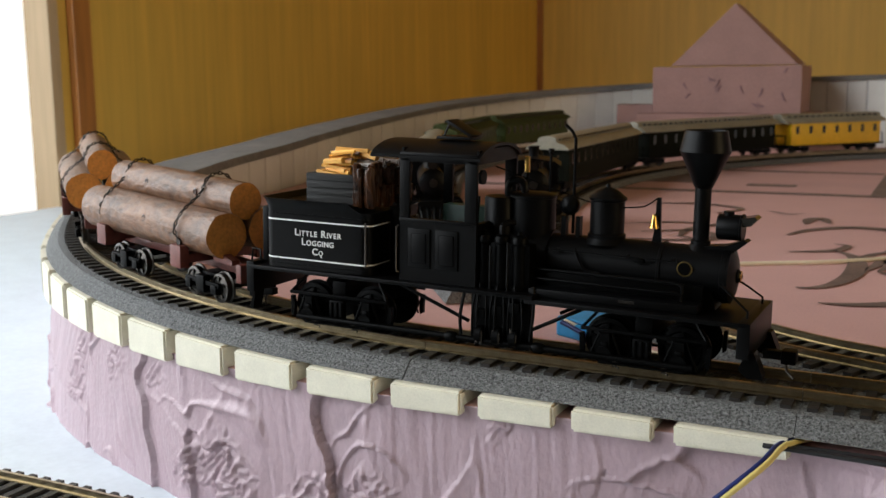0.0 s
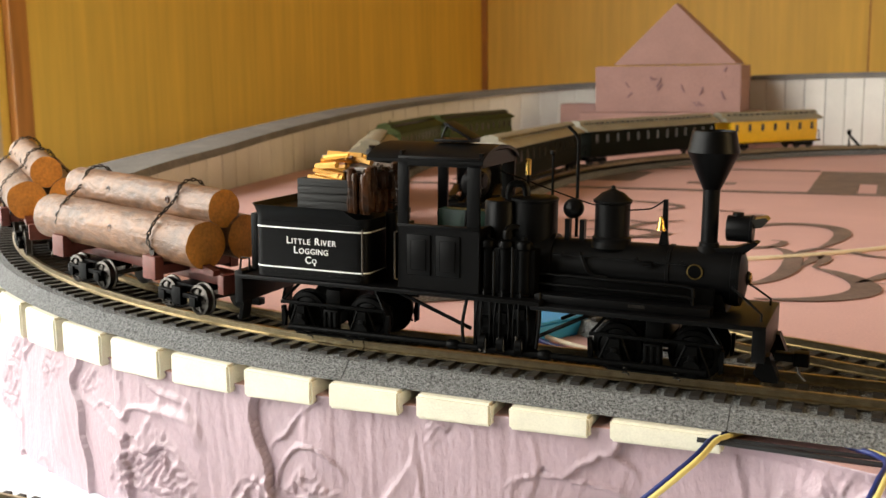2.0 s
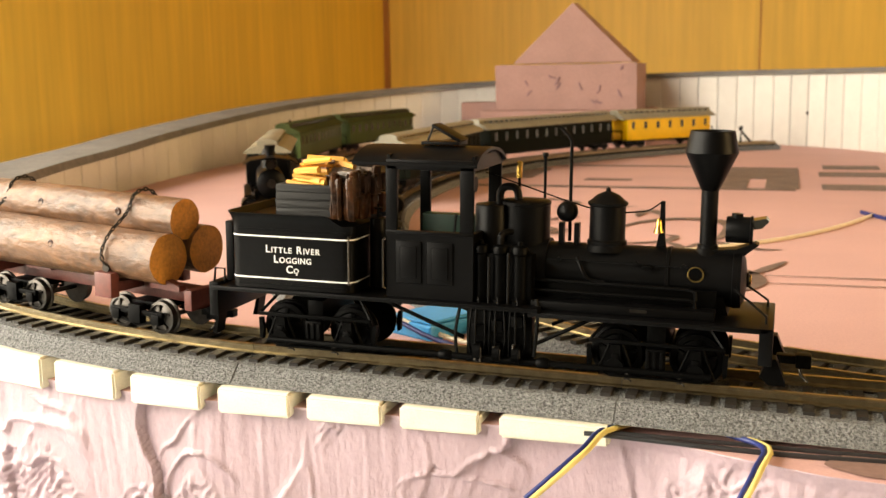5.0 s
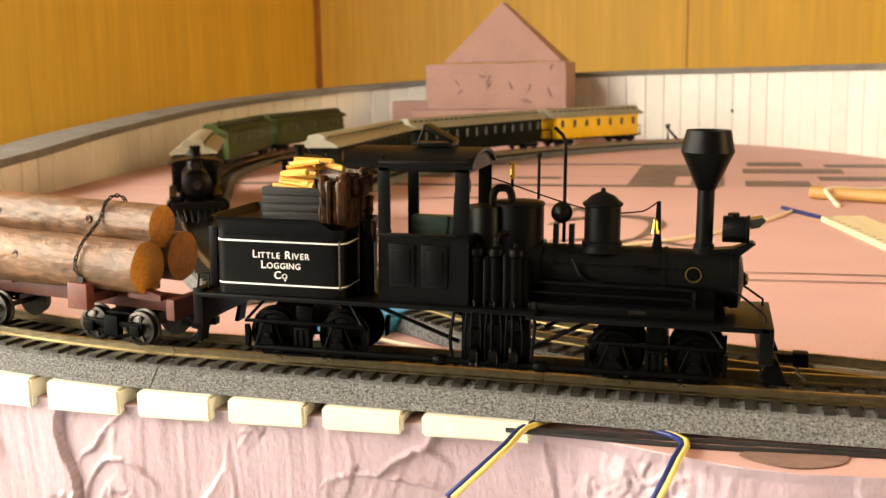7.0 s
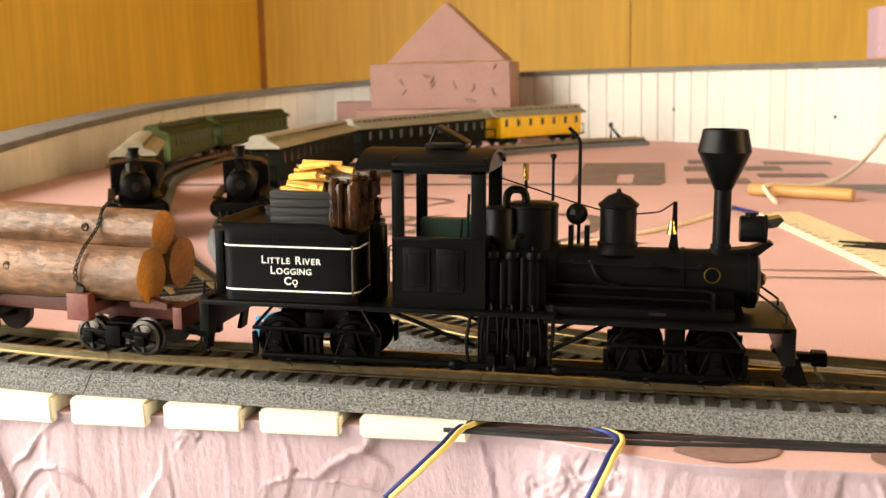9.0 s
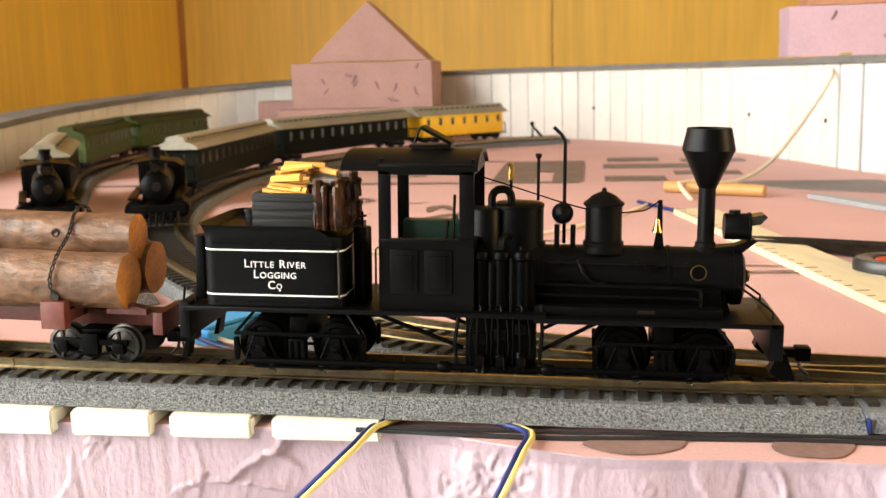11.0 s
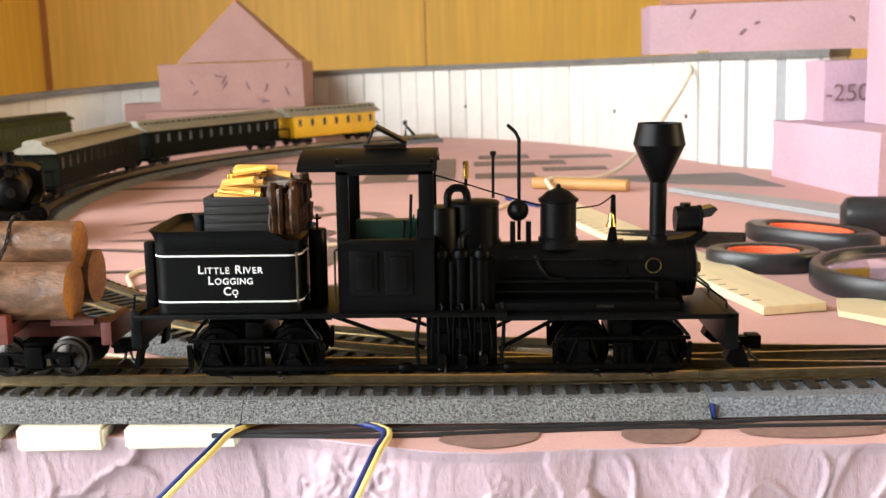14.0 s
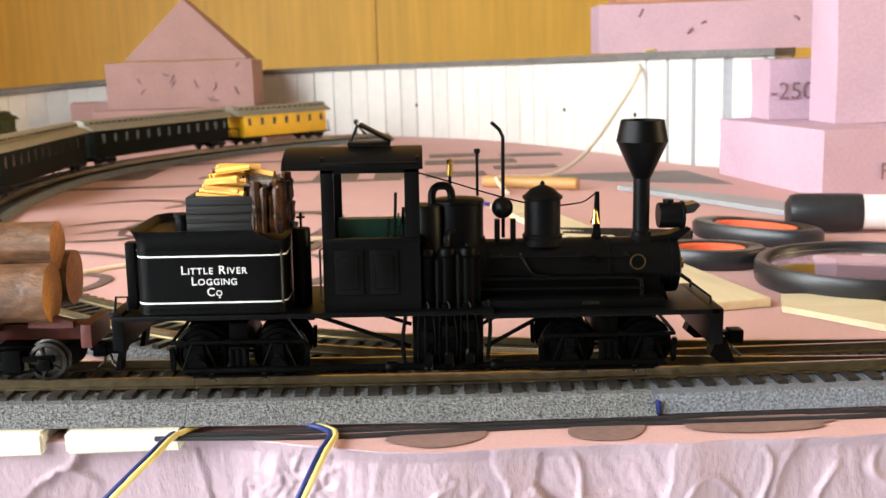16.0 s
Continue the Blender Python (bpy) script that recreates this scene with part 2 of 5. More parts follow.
def main_at(s):
    """Place, heading and base height of the main track; s is x on the straight."""
    d = max(0.0, -0.028 - s)
    z = 0.001 + 0.004 * max(0.0, -s) + 0.0181 * (d * d / 0.1 if d < 0.05 else d - 0.025) + 0.018 * max(0.0, -0.24 - s)
    if s >= X0:
        return Vector((s, YM, z)), 0.0
    if s < S2:
        b, a = (S2 - X0) / RAD, (S2 - X0) / RAD + (s - S2) / RAD2
        return Vector((X0 + RAD * math.sin(b) + RAD2 * (math.sin(a) - math.sin(b)), YM + RAD - RAD * math.cos(b) + RAD2 * (math.cos(b) - math.cos(a)), z)), a
    a = (s - X0) / RAD
    return Vector((X0 + RAD * math.sin(a), YM + RAD - RAD * math.cos(a), z)), a


RAIL_TOP = 0.0085

# ---- room ----


def slab(name, x0, x1, y0, y1, z0, z1, mat, category, label):
    ob = part(name, box(nb(), x0, x1, y0, y1, z0, z1), mat)
    return tagged(ob, label, category, kind="structure")


WX, WY = -1.04, 2.28
slab("floor", -1.2, 2.6, -2.1, 2.45, -0.95, -0.9, "floor", "floor", "grey hobby room floor under the table")
slab("ceiling", -1.2, 2.6, -2.1, 2.45, 1.5, 1.56, "ceiling", "ceiling", "plain tan ceiling of the room")
slab("wall_north", WX - 0.12, 2.6, WY, WY + 0.12, -0.9, 1.5, "wall", "wall", "golden tan wood-grained panel wall behind the layout")
slab("wall_east", 2.48, 2.6, 0.7, WY, -0.9, 1.5, "wall_plain", "wall", "plain tan wall closing the room")
slab("wall_east_2", 2.48, 2.6, -2.1, -0.9, -0.9, 1.5, "wall_plain", "wall", "plain tan wall closing the room")
slab("wall_east_3", 2.48, 2.6, -0.9, 0.7, -0.9, 0.2, "wall_plain", "wall", "plain tan wall below the east window")
slab("wall_east_4", 2.48, 2.6, -0.9, 0.7, 1.25, 1.5, "wall_plain", "wall", "plain tan wall above the east window")
slab("wall_west", WX - 0.03, WX, 0.685, WY, -0.9, 1.5, "wall", "wall", "golden tan wood-grained panel wall beside the window")
slab("wall_west_2", WX - 0.12, WX, -1.98, -1.1, -0.9, 1.5, "wall_plain", "wall", "plain tan wall closing the room")
slab("wall_west_3", WX - 0.12, WX, -1.1, 0.66, -0.9, -0.075, "wall_plain", "wall", "plain tan wall below the window")
slab("wall_west_4", WX - 0.12, WX, -1.1, 0.66, 1.2, 1.5, "wall_plain", "wall", "plain tan wall above the window")
slab("wall_south", WX - 0.12, 2.48, -2.1, -1.98, -0.9, 1.5, "wall_plain", "wall", "plain tan wall closing the room")
tagged(part("trim", box(nb(), WX, WX + 0.012, 0.700, 0.728, -0.06, 1.5, bevel=0.002), "trim"), "dark brown upright wooden trim strip on the wall", "trim", kind="structure")
tagged(part("trim", box(nb(), WX - 0.034, WX + 0.004, 0.668, 0.6845, -0.06, 1.5, bevel=0.002), "casing"), "pale tan wooden window casing board", "trim", kind="structure")
for k, xs in enumerate((-0.15, 0.55, 1.25)):
    tagged(part("trim", box(nb(), xs, xs + 0.003, WY - 0.002, WY, -0.06, 1.5, bevel=0.001), "trim"), "thin wooden batten over a wall panel joint", "trim", kind="structure")
tagged(part("trim", box(nb(), WX, WX + 0.012, WY - 0.012, WY, -0.06, 1.5), "trim"), "dark corner bead where the panel walls meet", "trim", kind="structure")
glow = material("daylight_sky", (0.93, 0.96, 1.0), 1.0, 0, 5, 0.01, 0.0, emit=3.0)
slab("backdrop", WX - 0.5, WX - 0.48, -1.6, 1.1, -0.3, 1.6, glow, "sky", "white overcast daylight outside the window")

# ---- lower board and table ----
slab("base_board", WX + 0.001, 1.6, -0.16, WY - 0.001, -0.07, -0.052, "board", "board", "pale blue-white lower board of the layout")
tab = thing("layout_table", "wooden trestle carrying the layout boards", "table")
part("top_frame", box(nb(), -1.0, 1.5, -0.13, 2.1, -0.12, -0.0705), "casing", tab)
for lx in (-0.95, 0.3, 1.42):
    for ly in (-0.08, 2.0):
        part("leg", box(nb(), lx, lx + 0.06, ly, ly + 0.06, -0.9, -0.1205), "casing", tab)

# ---- pink foam board with a roughly carved front ----
EDGE = []
S_NEAR, S_FAR, S_STEP = 0.14, -0.80, 0.0007
for i in range(int((S_NEAR - S_FAR) / S_STEP) + 1):
    s = S_NEAR - i * S_STEP
    p, a = main_at(s)
    under = min(1, max(0, (-0.06 - s) / 0.066))
    under = under * under * (3 - 2 * under)
    off = 0.042 - 0.0170 * under + 0.05 * min(1, max(0, (-0.62 - s) / 0.25))
    off += (1 - 0.75 * under) * (0.0016 * noise.noise(Vector((s * 22, 3.1, 0))) + 0.0014 * noise.noise(Vector((s * 90, 1.3, 0))))
    EDGE.append((Vector((p.x + math.sin(a) * off, p.y - math.cos(a) * off, 0)), Vector((math.sin(a), -math.cos(a), 0)), s))


def carved(s, z):
    """Depth of the knife-cut and torn foam face: broad cuts with sharp borders, rasp strokes, torn flakes and curled lips."""
    n = noise.noise
    warp = n(Vector((s * 24, z * 30, 5.0)))
    fine_warp = n(Vector((s * 120, z * 120, 6.0)))
    q = Vector((s * 30 + 0.5 * warp + 0.07 * fine_warp, z * 17 + 0.6 * warp + 0.07 * fine_warp, 0.3))
    dist, spots = noise.voronoi(q)
    c = spots[0]
    offset, lean = noise.cell(c * 7.3), noise.cell(c * 11.9 + Vector((3, 1, 2)))
    d = 0.0011 * offset + 0.0024 * lean * (q.x - c.x) + 0.0012 * noise.cell(c * 5.1) * (q.y - c.y)
    border = dist[1] - dist[0]
    d += 0.0011 * max(0.0, 1 - border / 0.07) * max(0.0, n(Vector((s * 60, z * 60, 9.0))) + 0.25)
    rough = 0.5 + 0.5 * noise.cell(c * 3.7)
    stroke = n(Vector((s * 640 + z * (260 * lean) + 3 * warp, z * 46, 2.0)))
    d += (0.00014 + 0.00030 * rough) * stroke
    torn = max(0.0, n(Vector((s * 38, z * 40, 21.0))) - 0.2)
    if torn > 0:
        shred = 1 - abs(n(Vector((s * 300 + 2 * fine_warp, z * 240 + 2 * fine_warp, 13.0)))) * 2.4
        d += min(1, torn * 6) * (0.0015 * max(0.0, shred) ** 3 - 0.0002)
    curl = abs(n(Vector((s * 46 + 0.8 * warp, z * 58, 8.0))))
    keep = n(Vector((s * 30, z * 30, 31.0)))
    if curl < 0.035 and keep > 0.05:
        d += 0.0017 * (1 - curl / 0.035) * min(1, keep * 5)
    return d + 0.0014 * n(Vector((s * 13, z * 16, 4.0)))


def foam_board():
    bm = nb()
    rows, deep = 74, 0.052
    cols = []
    for p, o, s in EDGE:
        col = []
        for r in range(rows + 1):
            f = r / rows
            z = -deep * f
            v = p + o * ((carved(s, z) + 0.004 * f - 0.0016) * min(1, f * 14))
            col.append(bm.verts.new((v.x, v.y, z)))
        cols.append(col)
    k = len(EDGE) - 1
    back = [bm.verts.new((0.9 - 1.62 * i / k, 1.75, 0)) for i in range(k + 1)]
    for i in range(k):
        bm.faces.new((cols[i][0], cols[i + 1][0], back[i + 1], back[i]))
        for r in range(rows):
            g = bm.faces.new((cols[i][r], cols[i][r + 1], cols[i + 1][r + 1], cols[i + 1][r]))
            g.material_index, g.smooth = 1, True
    right = [bm.verts.new((0.95, cols[0][0].co.y, 0)), bm.verts.new((0.95, 1.75, 0))]
    bm.faces.new((right[0], cols[0][0], back[0], right[1]))
    low = bm.verts.new((0.95, cols[0][0].co.y, -deep))
    bm.faces.new([right[0], low] + cols[0][::-1])
    return bm


fb = part("foam_board", foam_board(), "foam")
fb.data.materials.append(M["foam_cut"])
tagged(fb, "pink insulation foam board with a roughly carved front edge", "foam board", kind="structure")

# ---- printed scrolls and bars on the foam ----


def ribbon(points, w0, w1, z=0.0006):
    """A flat inked stroke, thin at its ends."""
    line = spline([(x, y, z) for x, y in points], 0.004)
    bm = nb()
    k, last = len(line), None
    for i, p in enumerate(line):
        d = (line[min(i + 1, k - 1)] - line[max(i - 1, 0)]).normalized()
        w = w0 + (w1 - w0) * math.sin(math.pi * i / (k - 1))
        side = Vector((-d.y, d.x, 0)) * w / 2
        pair = (bm.verts.new(p + side), bm.verts.new(p - side))
        if last:
            bm.faces.new((last[0], pair[0], pair[1], last[1]))
        last = pair
    return bm


ink = thing("printed_scrolls", "brown printed scrollwork on the pink foam", "print", kind="structure")
for pts, w0, w1 in (
    ([(-0.177, 0.376), (-0.168, 0.401), (-0.15, 0.42), (-0.132, 0.422), (-0.118, 0.411), (-0.112, 0.388), (-0.115, 0.356), (-0.121, 0.33)], 0.002, 0.011),
    ([(-0.121, 0.33), (-0.109, 0.324), (-0.094, 0.31), (-0.083, 0.31)], 0.002, 0.006),
    ([(-0.173, 0.427), (-0.173, 0.451), (-0.167, 0.459), (-0.159, 0.435)], 0.002, 0.009),
    ([(-0.168, 0.314), (-0.154, 0.321), (-0.144, 0.33), (-0.141, 0.347), (-0.148, 0.35)], 0.002, 0.006),
    ([(-0.147, 0.329), (-0.136, 0.312), (-0.131, 0.288), (-0.131, 0.254), (-0.137, 0.227), (-0.145, 0.216), (-0.151, 0.215)], 0.002, 0.01),
    ([(-0.132, 0.305), (-0.127, 0.319), (-0.121, 0.33)], 0.002, 0.005),
    ([(-0.126, 0.27), (-0.122, 0.289), (-0.119, 0.306), (-0.116, 0.291), (-0.12, 0.268)], 0.002, 0.007),
    ([(-0.12, 0.268), (-0.109, 0.256), (-0.099, 0.239), (-0.095, 0.221), (-0.099, 0.205), (-0.11, 0.193), (-0.124, 0.186), (-0.138, 0.184)], 0.002, 0.013),
    ([(-0.099, 0.234), (-0.092, 0.246), (-0.081, 0.274)], 0.002, 0.006),
    ([(-0.234, 0.348), (-0.236, 0.372), (-0.232, 0.394), (-0.222, 0.409), (-0.21, 0.419)], 0.002, 0.006),
    ([(-0.234, 0.351), (-0.22, 0.34), (-0.211, 0.346), (-0.206, 0.362)], 0.002, 0.005),
    ([(-0.205, 0.489), (-0.191, 0.475), (-0.18, 0.482)], 0.001, 0.004),
    ([(-0.26, 0.36), (-0.235, 0.375), (-0.215, 0.36), (-0.23, 0.335), (-0.27, 0.33)], 0.002, 0.006),
    ([(-0.27, 0.21), (-0.235, 0.235), (-0.205, 0.22), (-0.215, 0.185), (-0.25, 0.175)], 0.002, 0.006),
    ([(-0.30, 0.50), (-0.26, 0.515), (-0.225, 0.495), (-0.235, 0.465)], 0.002, 0.007),
    ([(-0.30, 0.28), (-0.27, 0.30), (-0.23, 0.29), (-0.19, 0.255)], 0.002, 0.006),
    ([(-0.28, 0.39), (-0.25, 0.41), (-0.22, 0.40)], 0.001, 0.005),
    ([(0.0, 0.22), (0.06, 0.225), (0.12, 0.21)], 0.001, 0.004),
    ([(-0.1, 0.235), (0.0, 0.236), (0.1, 0.228)], 0.001, 0.002),
    ([(-0.09, 0.217), (0.01, 0.218), (0.11, 0.21)], 0.001, 0.002),
):
    part("stroke", ribbon(pts, w0, w1), "ink", ink)
bars = thing("printed_bars", "brown printed bars and blocks on the pink foam", "print", kind="structure")
for x0, x1, y0, y1 in ((-0.52, -0.075, 0.600, 0.612), (-0.148, -0.132, 0.612, 0.80), (-0.132, -0.112, 0.612, 0.80), (-0.098, -0.072, 0.612, 0.80), (-0.112, -0.098, 0.69, 0.80),
                       (-0.52, -0.15, 0.80, 0.81), (-0.055, -0.005, 0.61, 0.65), (-0.055, 0.03, 0.72, 0.76), (0.005, 0.06, 0.66, 0.69), (-0.05, 0.0, 0.79, 0.83), (0.02, 0.08, 0.78, 0.81),
                       (-0.46, -0.40, 0.64, 0.655), (-0.34, -0.30, 0.67, 0.76), (-0.25, -0.21, 0.66, 0.675)):
    part("bar", box(nb(), x0, x1, y0, y1, 0.0002, 0.0006), "ink", bars)
for x0, x1, y0, y1 in ((-0.070, -0.046, -0.0165, 0.000), (-0.026, -0.004, -0.016, 0.000), (0.006, 0.042, -0.014, 0.000)):
    bm = nb()
    rim = [(x0 + (x1 - x0) * (0.5 + 0.5 * math.cos(a) * (1 + 0.3 * noise.noise(Vector((x0 * 90, a, 0))))), y0 + (y1 - y0) * (0.5 + 0.5 * math.sin(a) * (1 + 0.2 * noise.noise(Vector((a, x0 * 50, 2)))))) for a in [2 * math.pi * k / 24 for k in range(24)]]
    bm.faces.new([bm.verts.new((x, max(y, -0.0165), 0.0004)) for x, y in rim])
    part("bar", bm, "smudge", bars)
# flat dark grey sheet that paints a shadow onto the foam
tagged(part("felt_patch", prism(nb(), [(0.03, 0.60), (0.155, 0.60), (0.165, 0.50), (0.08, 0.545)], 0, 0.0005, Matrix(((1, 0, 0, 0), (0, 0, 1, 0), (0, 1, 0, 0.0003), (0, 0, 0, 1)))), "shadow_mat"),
       "dark grey sheet standing in for a shadow on the pink foam", "patch")

# ---- track pieces ----


def tie_mesh(half):
    bm = nb()
    box(bm, -0.0014, 0.0014, -half, half, 0, 0.0016, bevel=0)
    me = bpy.data.meshes.new("tie")
    bmesh.ops.recalc_face_normals(bm, faces=bm.faces)
    bm.to_mesh(me)
    bm.free()
    me.materials.append(M["tie"])
    return me


TIE = tie_mesh(0.0165)
BED = [(-0.025, 0), (-0.0195, 0.0048), (0.0195, 0.0048), (0.025, 0)]
SMOOTH_BED = [(-0.0235, 0), (-0.0215, 0.0048), (0.0215, 0.0048), (0.0235, 0)]
RAILS = [(-0.0012, 0.0056), (-0.0012, 0.0061), (-0.0003, 0.0064), (-0.0003, 0.0076), (-0.0006, 0.0078), (-0.0006, 0.0085), (0.0006, 0.0085), (0.0006, 0.0078), (0.0003, 0.0076), (0.0003, 0.0064), (0.0012, 0.0061), (0.0012, 0.0056)]


def track_piece(label, line, bed=BED, mat="ballast", ties=True, pitch=0.00647, group="track sections", gauge=0.0165):
    t = thing("track_section", label, "model track", group=group)
    part("roadbed", sweep(nb(), line, bed), mat, t)
    for g in (-gauge / 2 - 0.0006, gauge / 2 + 0.0006):
        smooth(part("rail", sweep(nb(), line, [(a + g, b) for a, b in RAILS]), "rail", t, "shiny nickel silver rail"), 30)
    if not ties:
        return t
    length = sum((b - a).length for a, b in zip(line, line[1:]))
    n = max(1, round(length / pitch))
    want, run = [(i + 0.5) * length / n for i in range(n)], 0
    spots = []
    for a, b in zip(line, line[1:]):
        d = (b - a).length
        while want and run + d >= want[0]:
            spots.append((a.lerp(b, (want[0] - run) / d), math.atan2(b.y - a.y, b.x - a.x)))
            want.pop(0)
        run += d
    for p, a in spots:
        ob = new("tie", TIE)
        ob.parent = t
        ob.matrix_basis = Matrix.Translation(p + Vector((0, 0, 0.0042))) @ Matrix.Rotation(a, 4, "Z")
    return t


def main_line(s0, s1, n):
    return [main_at(s0 + (s1 - s0) * i / n)[0] for i in range(n + 1)]


track_piece("grey ballasted straight track section on cream risers", main_line(-0.1229, -0.0001, 8))
track_piece("grey ballasted straight track section on cream risers", main_line(-0.2349, -0.1231, 16))
track_piece("grey ballasted curved track section on cream risers", main_line(-0.4300, -0.2351, 40))
track_piece("grey ballasted curved track section climbing round the bend", main_line(-0.5800, -0.4302, 24))
track_piece("grey ballasted curved track section climbing round the bend", main_line(-0.70, -0.5802, 20))
turnout = track_piece("smooth grey speckled turnout section with joining rails", main_line(0.0001, 0.20, 10), SMOOTH_BED, "smooth_bed")
part("clip", box(nb(), 0.0001, 0.0010, 0.0, 0.003, 0.001, 0.0046, bevel=0.0003), "wire_blue", turnout, "dark blue joint clip")
track_piece("smooth grey track section beyond the turnout", main_line(0.2002, 0.42, 10), SMOOTH_BED, "smooth_bed")
LINE_B = spline([(0.13, 0.0262, 0.001), (0.07, 0.0272, 0.001), (0.0, 0.036, 0.001), (-0.06, 0.0505, 0.001), (-0.105, 0.0675, 0.001), (-0.143, 0.087, 0.001), (-0.20, 0.137, 0.001), (-0.26, 0.215, 0.001), (-0.31, 0.31, 0.001), (-0.345, 0.42, 0.001), (-0.362, 0.54, 0.001), (-0.362, 0.65, 0.001), (-0.342, 0.75, 0.001), (-0.305, 0.84, 0.001), (-0.25, 0.93, 0.001), (-0.18, 1.01, 0.001), (-0.10, 1.06, 0.001)])
FLAT_BED = [(-0.021, -0.0004), (-0.0185, 0.0044), (0.0185, 0.0044), (0.021, -0.0004)]
cut_b = next(i for i, p in enumerate(LINE_B) if p.x < -0.045)
piece_t = thing("turnout_leg", "diverging turnout rails on dark ties", "model track", group="track sections")
for g in (-0.00885, 0.00885):
    smooth(part("rail", sweep(nb(), LINE_B[:cut_b + 1], [(a + g, b + 0.0001) for a, b in RAILS]), "rail", piece_t, "shiny nickel silver rail"), 30)
part("roadbed", sweep(nb(), LINE_B[12:cut_b + 1], [(-0.021, -0.0004), (-0.0185, 0.0040), (0.0185, 0.0040), (0.021, -0.0004)]), "smooth_bed", piece_t)
cut_c = next(i for i, p in enumerate(LINE_B) if p.y > 0.33)
track_piece("grey ballasted inner loop track section on the foam", LINE_B[cut_b:cut_c], FLAT_BED)
track_piece("grey ballasted inner loop track under the parked coaches", LINE_B[cut_c:], FLAT_BED, pitch=0.0075)
LINE_A = spline([(-0.262, 0.135, 0.001), (-0.318, 0.215, 0.001), (-0.370, 0.30, 0.001), (-0.42, 0.395, 0.001), (-0.475, 0.52, 0.001), (-0.52, 0.63, 0.001), (-0.548, 0.75, 0.001), (-0.555, 0.87, 0.001), (-0.545, 1.00, 0.001), (-0.525, 1.13, 0.001)])
track_piece("grey ballasted outer loop track under the parked train", LINE_A, FLAT_BED, pitch=0.0075)
LOW = spline([(-0.62, 0.0, -0.052), (-0.5, -0.018, -0.052), (-0.36, -0.0205, -0.052), (-0.24, -0.03, -0.052), (-0.1, -0.06, -0.052)])
track_piece("flex track lying on the pale lower board", LOW, [(-0.0185, 0), (-0.0165, 0.0038), (0.0165, 0.0038), (0.0185, 0)], "board")

# ---- cream riser blocks under the curve ----


def riser_blocks():
    for i in range(18):
        s1 = -0.1587 - 0.0281 * (i - 1) if i else -0.1236
        wide = 0.0228 if i else 0.0295
        s0 = s1 - wide
        bm = nb()
        vs = []
        for s, cut in ((s0, 0.0), (s1, 0.0)):
            p, a = main_at(s)
            side = Vector((math.sin(a), -math.cos(a), 0))
            along = Vector((math.cos(a), math.sin(a), 0))
            top = p.z - 0.0002
            bot = -0.0027
            for off in (0.0278, -0.02):
                for z in (bot, top):
                    vs.append(bm.verts.new(Vector((p.x, p.y, z)) + side * off))
        for f in ((0, 1, 3, 2), (4, 6, 7, 5), (0, 4, 5, 1), (2, 3, 7, 6), (0, 2, 6, 4), (1, 5, 7, 3)):
            bm.faces.new([vs[k] for k in f])
        bmesh.ops.recalc_face_normals(bm, faces=bm.faces)
        bmesh.ops.bevel(bm, geom=list(bm.edges), offset=0.0007, segments=2, affect="EDGES", clamp_overlap=True)
        tagged(smooth(part("riser_block", bm, "cream"), 50), "cream foam riser block propping up the track", "riser block", group="cream riser blocks under the curve")


riser_blocks()

# ---- long white riser that climbs round the back ----
RISE = spline([(-0.589, 0.296, 0.0226), (-0.615, 0.39, 0.0268), (-0.633, 0.50, 0.032), (-0.653, 0.60, 0.037), (-0.672, 0.74, 0.044), (-0.675, 0.90, 0.053), (-0.64, 1.06, 0.062), (-0.56, 1.18, 0.071), (-0.44, 1.255, 0.078), (-0.30, 1.265, 0.082), (-0.16, 1.205, 0.085), (-0.06, 1.13, 0.086), (0.03, 1.03, 0.087), (0.10, 0.90, 0.088), (0.145, 0.78, 0.089), (0.173, 0.69, 0.090), (0.205, 0.632, 0.090), (0.237, 0.606, 0.090)], 0.004)


